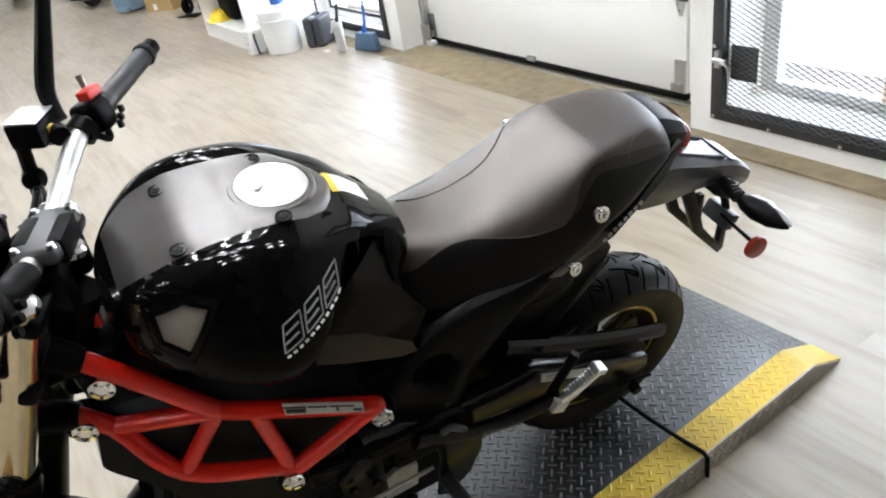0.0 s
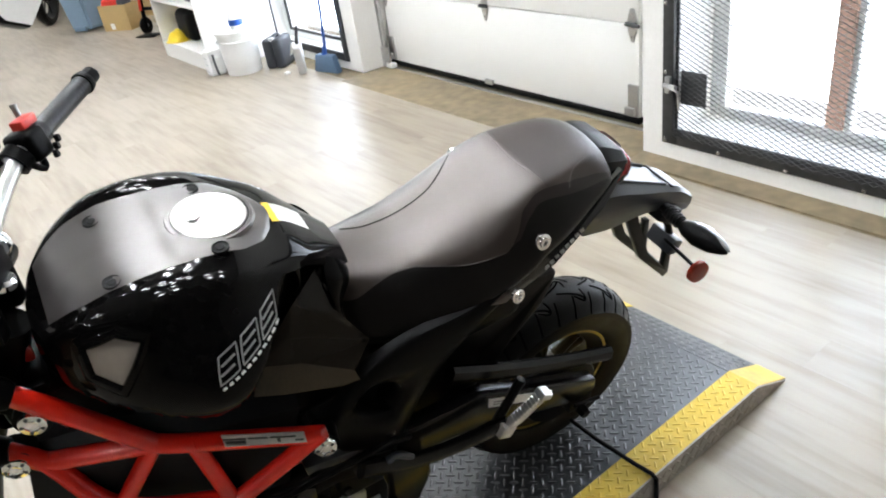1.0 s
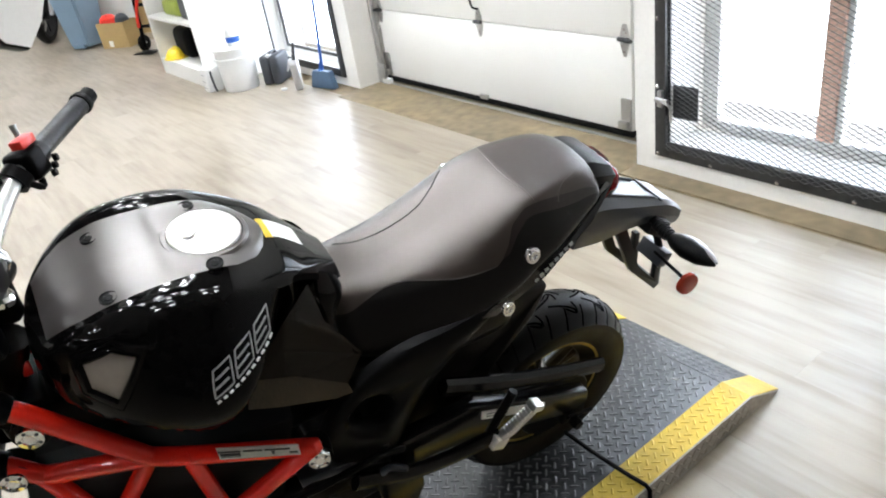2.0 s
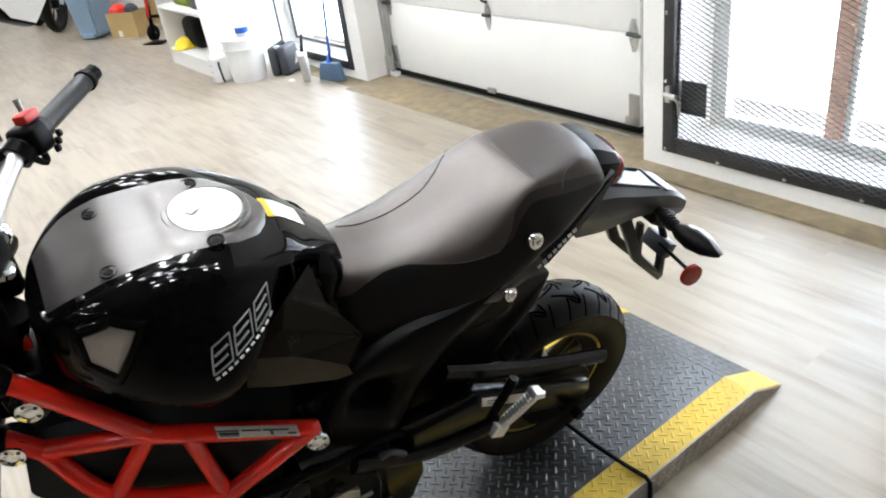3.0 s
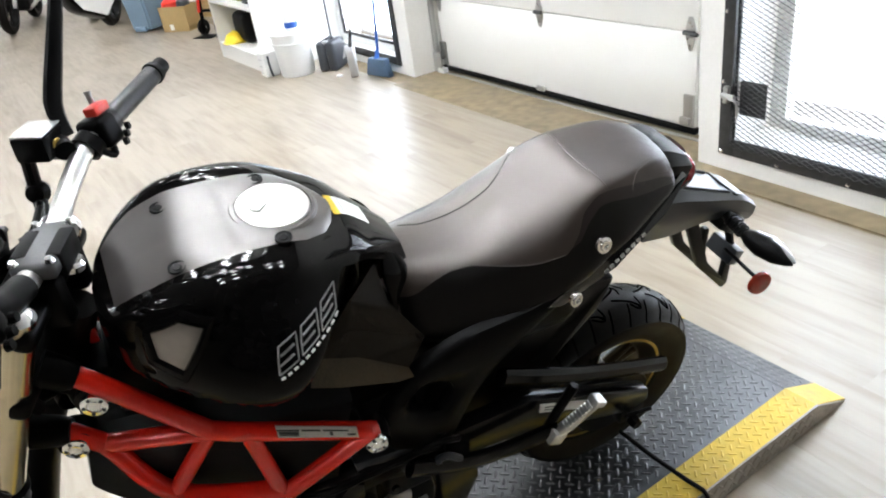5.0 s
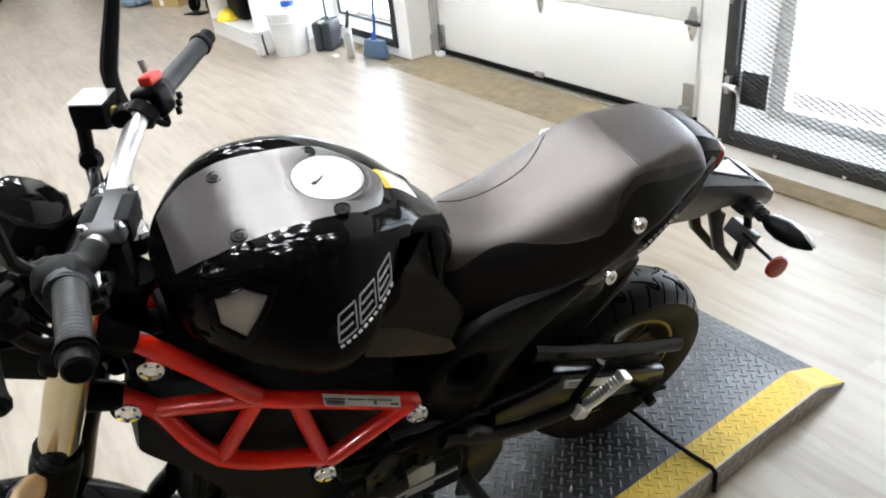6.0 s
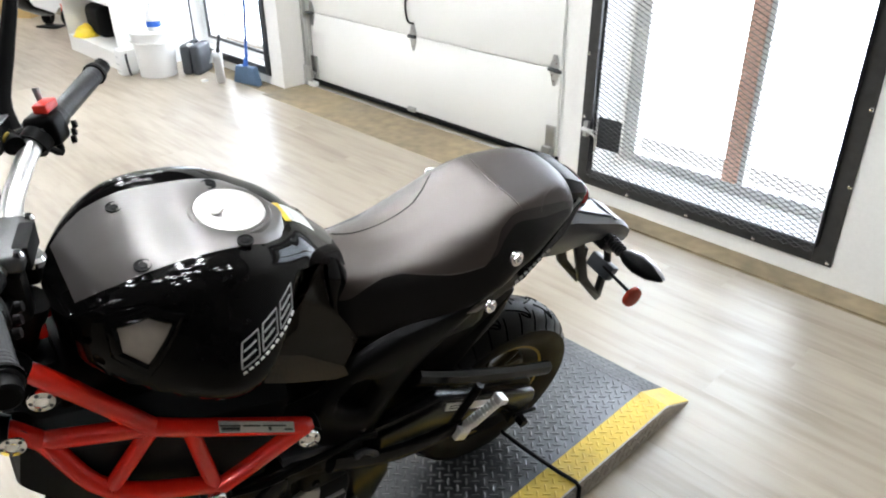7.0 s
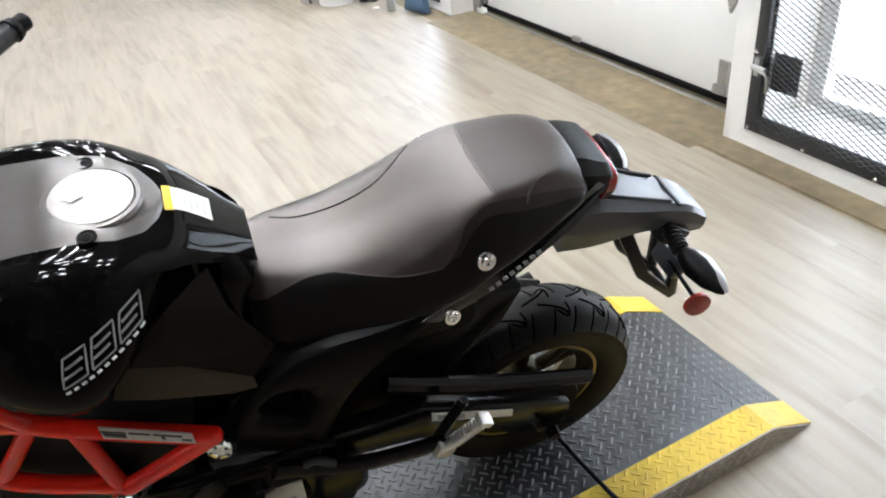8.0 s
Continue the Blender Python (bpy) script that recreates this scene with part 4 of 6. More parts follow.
bp("holder_arm", tube(curve([(0.037, 0.28, 0.54), (0.045, 0.262, 0.58), (0.045, 0.24, 0.63)], 4), 0.009, 8, flat=0.7), PLASTIC, hold)
bp("holder_body", box(-0.045, 0.06, -0.03, 0.03, -0.02, 0.02, 0.006), PLASTIC, hold).matrix_local = pose(0, 0.235, 0.645, -35)
bp("lamp_box", box(-0.024, 0.046, -0.013, 0.015, -0.019, 0.019, 0.005), TAILGREY, hold).matrix_local = pose(0.03, 0.258, 0.558, -25)
refl = bp("reflector_arm", tube([(0.05, 0.25, 0.567), (0.145, 0.245, 0.566)], 0.004, 8), MATTE, hold)
bp("reflector", lathe([(0, 0.008), (0.019, 0.0076), (0.0235, 0.0055), (0.025, 0.002), (0.025, -0.003), (0, -0.004)], (0.15, 0.246, 0.56), (1.0, -0.12, 0.15), 28), LENSRED, refl, "round red reflector")


def indicator(s, adder, base, mid, tip, lens, direction):
    """A stalk with ribs and a pointed turn-signal body."""
    stalk = adder("turn_signal", tube([base, Vector(base).lerp(Vector(mid), 0.95)], 0.011, 12), PLASTIC, label="black turn signal on a ribbed stalk")
    b, m, t = Vector(base), Vector(mid), Vector(tip)
    for k in range(5):
        q = b.lerp(m, 0.25 + 0.14 * k)
        d = (m - b).normalized()
        adder("rib", tube([q, q + d * 0.004], 0.0145, 12), PLASTIC, stalk)
    path = [m, m.lerp(t, 0.15), m.lerp(t, 0.4), m.lerp(t, 0.7), m.lerp(t, 0.92), t]
    adder("signal_body", tube(path, [0.012, 0.021, 0.026, 0.021, 0.009, 0.002], 16, flat=0.75), MATTE, stalk)
    off = Vector(direction) * 0.007
    adder("signal_lens", tube([p + off for p in path], [0.008, 0.017, 0.0225, 0.018, 0.008, 0.001], 16, flat=0.7), lens, stalk)
    return stalk


for s in (1, -1):
    indicator(s, bp, (0.045 * s, 0.222, 0.668), (0.105 * s, 0.215, 0.666), (0.212 * s, 0.222, 0.672), LENSCLR, (0, 1, 0.3))

# trellis frame of red tubes, both sides
NODES = dict(A0=(0.060, -0.914, 0.872), A=(0.071, -0.889, 0.850), C=(0.112, -0.787, 0.732), D=(0.168, -0.577, 0.660), B=(0.048, -0.955, 0.764), B2=(0.062, -0.918, 0.726), E=(0.120, -0.858, 0.640), F=(0.161, -0.710, 0.588), G=(0.126, -0.742, 0.716), H=(0.156, -0.722, 0.590))
rf = None
for s in (1, -1):
    def N(k):
        x, y, z = NODES[k]
        return V(x * s, y, z)

    runs = [("A0", "A", "C"), ("B", "B2"), ("B2", "C"), ("B2", "E", "H"), ("C", "E"), ("C", "G", "D"), ("G", "H"), ("H", "F", "D")]
    for k, run in enumerate(runs):
        pts = curve([N(q) for q in run], 5) if len(run) > 2 else [N(run[0]), N(run[1])]
        ob = tube(pts, 0.0141 if k != 4 and k != 6 else 0.0128, 14)
        ob = bp("red_frame" if rf is None else "frame_tube", ob, RED, rf, "" if rf else "glossy red tubular trellis frame")
        rf = rf or ob
    for q in "CDGE":
        bp("weld_joint", lathe([(0, -0.0148), (0.0105, -0.0105), (0.0148, 0), (0.0105, 0.0105), (0, 0.0148)], N(q), (0, 1, 0), 14), RED, rf)
    for a0, d0 in ((N("A0"), V(0.006 * s, 0.018, -0.013)), (N("B"), V(0.011 * s, 0.03, -0.005))):
        bp("head_lug", tube([a0 - d0 * 1.6, a0 - d0 * 0.2, a0 + d0 * 0.25], [0.024, 0.021, 0.0165], 14), MATTE, rf)
    for at, dr in (((0.066, -0.902, 0.821), 0.024), ((0.056, -0.949, 0.741), 0.024), ((0.172, -0.573, 0.638), 0.022), ((0.166, -0.725, 0.573), 0.024)):
        o = V(at[0] * s, at[1], at[2])
        n = V(s, -0.25, 0.12)
        boss = bp("frame_boss", lathe([(0, 0.004), (dr, 0.004), (dr, -0.03)], o, n, 24), MATTE, rf)
        bolt = bp("frame_bolt", lathe([(0, 0.011), (0.007, 0.012), (0.0085, 0.010), (0.010, 0.013), (0.0165, 0.012), (0.018, 0.008), (0.018, 0.002)], o, n, 24), CHROME, boss, "chrome frame bolt")
        for a in range(5):
            side, upv = ring_frame(n.normalized())
            q = o + n.normalized() * 0.0125 + (side * math.cos(a * 1.2566) + upv * math.sin(a * 1.2566)) * 0.0125
            bp("bolt_recess", lathe([(0, 0.001), (0.0025, 0.0008), (0.0028, -0.001)], q, n, 8), INK, bolt)
# strip label on the frame
d0, d1 = V(0.1475, -0.706, 0.722), V(0.174, -0.60, 0.683)
strip = bp("frame_label", slab([d0 + V(0, 0, 0.010), d1 + V(0, 0, 0.008), d1 + V(0.004, 0, -0.012), d0 + V(0.004, 0, -0.012)], (-0.002, 0, 0)), SILVERF, rf, "silver label with dark print bars")
for z, wd, runs in ((0.0048, 0.0016, ((0.0, 0.27), (0.3, 0.53), (0.56, 0.88))), (-0.001, 0.0013, ((0.02, 0.26),)), (-0.0042, 0.0013, ((0.02, 0.26),)), (-0.0075, 0.0013, ((0.02, 0.26),)), (-0.0005, 0.0065, ((0.64, 0.68),)), (-0.004, 0.003, ((0.86, 0.97),))):
    for a, b in runs:
        p, q = d0.lerp(d1, a), d0.lerp(d1, b)
        bp("print_bar", slab([p + V(0.0035, 0, z), q + V(0.0035, 0, z), q + V(0.004, 0, z - wd), p + V(0.004, 0, z - wd)], (-0.0015, 0, 0)), INK, strip)

# dark shroud and engine between the frame sides
SHROUD = [
    (-0.936, [(0, 0.735), (0.03, 0.735), (0.038, 0.725), (0.056, 0.66), (0.04, 0.65)]),
    (-0.930, [(0, 0.74), (0.034, 0.74), (0.044, 0.728), (0.064, 0.64), (0.045, 0.622)]),
    (-0.86, [(0, 0.755), (0.055, 0.75), (0.086, 0.73), (0.096, 0.585), (0.07, 0.56)]),
    (-0.79, [(0, 0.76), (0.07, 0.755), (0.104, 0.725), (0.114, 0.50), (0.085, 0.47)]),
    (-0.70, [(0, 0.76), (0.08, 0.755), (0.125, 0.72), (0.13, 0.47), (0.09, 0.43)]),
    (-0.58, [(0, 0.74), (0.09, 0.735), (0.135, 0.70), (0.14, 0.53), (0.10, 0.48)]),
]
shg = shell_grid(SHROUD, 34, 17, hard=True)
shg[:, :, 1] += 0.25 * (shg[:, :, 2] - 0.74)
bp("engine_shroud", grid_mesh(shg), SHROUDM, label="dark grey plastic shroud inside the frame", angle=20)
eng = bp("engine", box(-0.12, 0.12, -0.80, -0.56, 0.22, 0.56, 0.03, 3), ENGINE, label="black finned engine block")
bp("cylinder", tube([(0, -0.70, 0.42), (0, -0.92, 0.50)], 0.07, 20), ENGINE, eng)
for k in range(7):
    a = V(0, -0.75, 0.438).lerp(V(0, -0.90, 0.492), k / 6)
    bp("fin", tube([a, a + V(0, -0.006, 0.002)], 0.092, 20), ENGINE, eng)
for s in (1, -1):
    bp("crankcase_cover", lathe([(0, 0.04), (0.06, 0.038), (0.078, 0.028), (0.085, 0.0)], (0.115 * s, -0.65, 0.35), (s, 0, 0), 32), ENGINE, eng)
    bp("cover_disc", lathe([(0, 0.004), (0.03, 0.004), (0.034, 0.0)], (0.155 * s, -0.65, 0.35), (s, 0, 0), 24), STEEL, eng, "polished cover disc")
bp("sprocket_cover", box(-0.09, 0.125, -0.55, -0.44, 0.345, 0.50, 0.02, 3), ENGINE, eng)
bp("lower_case", box(-0.08, 0.08, -0.60, -0.36, 0.12, 0.36, 0.03, 3), ENGINE, eng)
bp("case_rib", slab([(0.15, -0.606, 0.558), (0.15, -0.558, 0.548), (0.15, -0.504, 0.536), (0.15, -0.508, 0.518), (0.15, -0.55, 0.524), (0.15, -0.603, 0.531)], (-0.03, 0, 0), 0.003), TAILGREY, eng, "satin grey casting edge")
bp("case_cover", slab([(0.16, -0.66, 0.48), (0.16, -0.645, 0.492), (0.16, -0.62, 0.52), (0.16, -0.597, 0.505), (0.16, -0.598, 0.47), (0.16, -0.62, 0.43), (0.16, -0.66, 0.42)], (-0.04, 0, 0), 0.004), ARMM, eng, "satin black clutch cover")
bp("case_fold", slab([(0.15, -0.562, 0.507), (0.15, -0.528, 0.489), (0.15, -0.521, 0.456), (0.15, -0.56, 0.47), (0.15, -0.583, 0.488)], (-0.03, 0, 0), 0.003), BROWNP, eng, "mottled brown casting fold")
for at in ((0.168, -0.64, 0.45), (0.168, -0.60, 0.44), (0.165, -0.69, 0.47), (0.17, -0.55, 0.47), (0.165, -0.47, 0.47)):
    bp("cover_bolt", lathe([(0, 0.006), (0.006, 0.006), (0.008, 0.0)], at, (1, 0, 0.3), 10), ARMM, eng)
bp("engine_head_plate", box(0.11, 0.15, -0.70, -0.44, 0.46, 0.53, 0.012), ENGINE, eng)
for k in range(3):
    bp("hose", tube(curve([(0.15, -0.70 + 0.05 * k, 0.53), (0.17, -0.64 + 0.05 * k, 0.545), (0.165, -0.57 + 0.05 * k, 0.54), (0.15, -0.50 + 0.04 * k, 0.50)], 5), 0.006, 8), MATTE, eng)
bp("shift_rod", tube([(0.185, -0.62, 0.42), (0.187, -0.50, 0.43)], 0.004, 8), STEEL, eng, "thin steel shift rod")
bp("lower_cover", slab([(0.094, -0.60, 0.255), (0.094, -0.571, 0.276), (0.094, -0.536, 0.297), (0.094, -0.52, 0.299), (0.094, -0.49, 0.284), (0.094, -0.492, 0.205), (0.094, -0.60, 0.20)], (-0.012, 0, 0), 0.003), LABEL, eng, "pale polished lower cover")
bp("exhaust", tube(curve([(0, -0.93, 0.47), (-0.03, -0.98, 0.36), (-0.06, -0.90, 0.22), (-0.10, -0.60, 0.18), (-0.14, -0.20, 0.24), (-0.15, 0.1, 0.32)], 6), [0.022] * 20 + [0.04] * 11, 14), MATTE, label="black exhaust pipe")

# side cover behind the tank: a raised upper facet, a sunk middle and a narrow shelf
for s in (1, -1):
    def Q(x, y, z):
        return V(x * s, y, z)

    b = bmesh.new()
    up_f = [Q(0.080, -0.516, 0.900), Q(0.128, -0.570, 0.900), Q(0.146, -0.584, 0.868), Q(0.126, -0.478, 0.772), Q(0.100, -0.507, 0.838)]
    mid = [Q(0.165, -0.640, 0.860), Q(0.150, -0.578, 0.812), Q(0.148, -0.502, 0.741)]
    low = [Q(0.190, -0.655, 0.838), Q(0.188, -0.615, 0.812), Q(0.172, -0.53, 0.752), Q(0.160, -0.500, 0.732)]
    u, m, w = [[b.verts.new(p) for p in ring] for ring in (up_f, mid, low)]
    b.faces.new(u)
    b.faces.new((u[1], m[0], u[2]))
    b.faces.new((u[2], m[0], m[1]))
    b.faces.new((u[2], m[1], u[3]))
    b.faces.new((u[3], m[1], m[2]))
    shelf_b = bmesh.new()
    sv_ = [shelf_b.verts.new(q) for q in (mid[0], low[0], low[1], mid[1], low[2], low[3], mid[2])]
    shelf_b.faces.new((sv_[0], sv_[1], sv_[2], sv_[3]))
    shelf_b.faces.new((sv_[3], sv_[2], sv_[4], sv_[5]))
    shelf_b.faces.new((sv_[3], sv_[5], sv_[6]))
    back = [b.verts.new(p - V(0.035 * s, 0, 0.012)) for p in low]
    for k in range(3):
        b.faces.new((w[k], back[k], back[k + 1], w[k + 1]))
    edge = [e for e in b.edges if len(e.link_faces) == 2]
    bmesh.ops.bevel(b, geom=edge, offset=0.0035, segments=2, affect="EDGES", profile=0.6)
    cover_ = bp("side_cover", b, COVERM, label="dark glossy folded side cover", angle=25)
    # the ledge's brown is the floor's reflection put into its colour
    bp("cover_shelf", shelf_b, BROWNP, cover_, "ledge of the side cover, floor's brown reflection painted in", 40)
    # cast side plate between frame and seat: a swollen ring round an opening, with an arm up to the rail
    b = bmesh.new()
    outer = [(-0.565, 0.61), (-0.545, 0.655), (-0.515, 0.695), (-0.478, 0.728), (-0.405, 0.75), (-0.31, 0.752), (-0.22, 0.755), (-0.275, 0.715), (-0.335, 0.672), (-0.385, 0.61), (-0.42, 0.535), (-0.445, 0.49), (-0.49, 0.51), (-0.54, 0.55)]
    inner = [(-0.508, 0.645), (-0.507, 0.668), (-0.497, 0.682), (-0.483, 0.69), (-0.462, 0.682), (-0.446, 0.673), (-0.436, 0.664), (-0.430, 0.652), (-0.428, 0.638), (-0.434, 0.62), (-0.444, 0.603), (-0.452, 0.599), (-0.47, 0.605), (-0.49, 0.62)]
    rows_ = []
    for t, dx in ((0, -0.022), (0, -0.004), (0.12, 0.002), (0.4, 0.004), (0.72, 0.008), (0.9, 0.005), (1, -0.003), (1, -0.024)):
        ring = spline([(o_[0] + (i_[0] - o_[0]) * t, o_[1] + (i_[1] - o_[1]) * t) for o_, i_ in zip(outer, inner)] + [(outer[0][0] + (inner[0][0] - outer[0][0]) * t, outer[0][1] + (inner[0][1] - outer[0][1]) * t)], 57)[:-1]
        rows_.append([b.verts.new(((0.15 + dx - 0.05 * max(0, y + 0.34)) * s, y, z)) for y, z in ring])
    for r, q in zip(rows_, rows_[1:] + rows_[:1]):
        for k in range(56):
            b.faces.new((r[k], r[(k + 1) % 56], q[(k + 1) % 56], q[k]))
    plate = bp("side_plate", b, MATTE, label="black cast side plate with an opening", angle=50)
    bp("plate_boss", lathe([(0, 0.004), (0.008, 0.004), (0.011, 0.0)], (0.152 * s, -0.455, 0.545), (s, 0, 0.1), 16), ARMM, plate)
    # passenger footrest arm
    arm = bp("footrest_arm", tube(curve([(0.165 * s, -0.52, 0.50), (0.172 * s, -0.42, 0.455), (0.18 * s, -0.33, 0.445), (0.188 * s, -0.24, 0.452)], 5), 0.012, 10, flat=1.6), ARMM, label="black footrest arm")
    bp("arm_brace", tube([(0.178 * s, -0.255, 0.45), (0.176 * s, -0.205, 0.545)], 0.009, 10), MATTE, arm)
    peg = bp("footpeg", tube([(0.196 * s, -0.245, 0.452), (0.205 * s, -0.225, 0.48), (0.219 * s, -0.19, 0.54)], [0.011, 0.013, 0.0115], 12, flat=0.75), ALU, arm, "folded aluminium passenger footpeg")
    for k in range(9):
        q = V(0.203 * s, -0.229, 0.474).lerp(V(0.217 * s, -0.194, 0.533), k / 8)
        bp("peg_rib", box(-0.009, 0.009, -0.0105, 0.0105, -0.0016, 0.0016, 0.0006), ALU, peg).matrix_local = Matrix.Translation(q) @ pose(0, 0, 0, -30)
    bp("peg_tip", box(-0.012, 0.012, -0.012, 0.012, -0.007, 0.007, 0.003), ALU, peg).matrix_local = pose(0.2195 * s, -0.188, 0.543, -30)
    bp("peg_clevis", box(-0.013, 0.013, -0.016, 0.016, -0.014, 0.014, 0.004), ALU, peg).matrix_local = pose(0.196 * s, -0.248, 0.448, -30)
    bp("rider_peg", tube([(0.17 * s, -0.47, 0.34), (0.25 * s, -0.46, 0.34)], 0.014, 12), GRIP, arm)
    hanger = bp("heel_plate", slab([(0.165 * s, -0.488, 0.478), (0.165 * s, -0.456, 0.50), (0.165 * s, -0.39, 0.432), (0.165 * s, -0.385, 0.37), (0.165 * s, -0.41, 0.30), (0.165 * s, -0.46, 0.25), (0.165 * s, -0.484, 0.27), (0.165 * s, -0.476, 0.35), (0.165 * s, -0.474, 0.40)], (-0.008 * s, 0, 0), 0.003), ARMM, arm, "satin black footrest hanger")
    # grey ridge and chrome line added to draw the highlights along the hanger's edges
    bp("hanger_ridge", tube(curve([(0.168 * s, -0.482, 0.486), (0.17 * s, -0.455, 0.498), (0.172 * s, -0.42, 0.462), (0.174 * s, -0.388, 0.428)], 5), [0.004] + [0.007] * 14 + [0.005], 10), TAILGREY, hanger, "grey ridge drawn for the hanger's highlight")
    bp("hanger_edge", tube(curve([(0.154 * s, -0.49, 0.467), (0.158 * s, -0.478, 0.438), (0.163 * s, -0.473, 0.413), (0.163 * s, -0.473, 0.40)], 5), 0.0014, 6), CHROME, hanger, "thin bright edge drawn for a highlight")

bp("inner_body", box(-0.1, 0.1, -0.62, -0.14, 0.60, 0.78, 0.04, 3), MATTE, label="black airbox under the seat")

# swing arm, rear shock and inner mudguard
sw = None
for s in (1, -1):
    o = bp("swing_arm" if sw is None else "arm_side", slab([(0.145 * s, -0.46, 0.51), (0.145 * s, -0.27, 0.50), (0.145 * s, -0.10, 0.41), (0.145 * s, 0.03, 0.345), (0.145 * s, 0.035, 0.31), (0.145 * s, -0.01, 0.29), (0.145 * s, -0.12, 0.335), (0.145 * s, -0.28, 0.40), (0.145 * s, -0.46, 0.43)], (-0.032 * s, 0, 0), 0.006), ARMM, sw, "" if sw else "black swing arm")
    sw = sw or o
    bp("truss_bar", tube(curve([(0.118 * s, -0.32, 0.57), (0.122 * s, -0.20, 0.505), (0.12 * s, -0.06, 0.435), (0.117 * s, 0.078, 0.372)], 4), 0.0145, 8, flat=1.25), ARMM, sw)
    ad = bp("axle_block", box(0.128 * s - 0.016, 0.128 * s + 0.016, -0.03, 0.03, 0.255, 0.305, 0.006), MATTE, sw)
    bp("axle_nut", lathe([(0, 0.02), (0.012, 0.02), (0.014, 0.016), (0.014, 0.0)], (0.15 * s, -0.005, 0.272), (s, 0, 0), 6), MATTE, sw)
    bp("adjuster", tube([(0.145 * s, -0.02, 0.285), (0.145 * s, 0.05, 0.265)], 0.005, 8), MATTE, sw)
lab = bp("arm_label", slab([(0.147, -0.25, 0.478), (0.147, -0.095, 0.396), (0.147, -0.095, 0.374), (0.147, -0.25, 0.454)], (-0.003, 0, 0)), LABEL, sw, "white printed label")
for k in range(2):
    bp("print_bar", slab([(0.1478, -0.24, 0.466 - 0.008 * k), (0.1478, -0.19, 0.441 - 0.008 * k), (0.1478, -0.19, 0.438 - 0.008 * k), (0.1478, -0.24, 0.463 - 0.008 * k)], (-0.0012, 0, 0)), INK, lab)
bp("inner_mudguard", slab([(0.06, -0.46, 0.42), (0.07, -0.42, 0.64), (0.075, -0.30, 0.655), (0.085, -0.14, 0.68), (0.075, -0.06, 0.655), (0.09, -0.10, 0.60), (0.10, -0.22, 0.50), (0.09, -0.30, 0.40), (0.08, -0.40, 0.36)], (-0.15, 0, 0), 0.008), PLASTIC, label="black inner mudguard")
shock = bp("shock_absorber", tube([(0.0, -0.36, 0.45), (0.0, -0.27, 0.72)], 0.016, 12), CHROME, label="rear shock with a coil spring")
coil = [V(0.034 * math.cos(a), -0.36 + 0.09 * (a / 44), 0.45 + 0.27 * (a / 44)) + V(0, 0.034 * math.sin(a), 0) for a in np.linspace(2, 42, 130)]
bp("spring", tube(coil, 0.006, 8), LABEL, shock, "pale coil spring")
bp("chain", tube(curve([(0.085, -0.45, 0.42), (0.085, -0.2, 0.38), (0.085, 0.0, 0.335)], 4), 0.009, 8, flat=1.5), MATTE, sw)


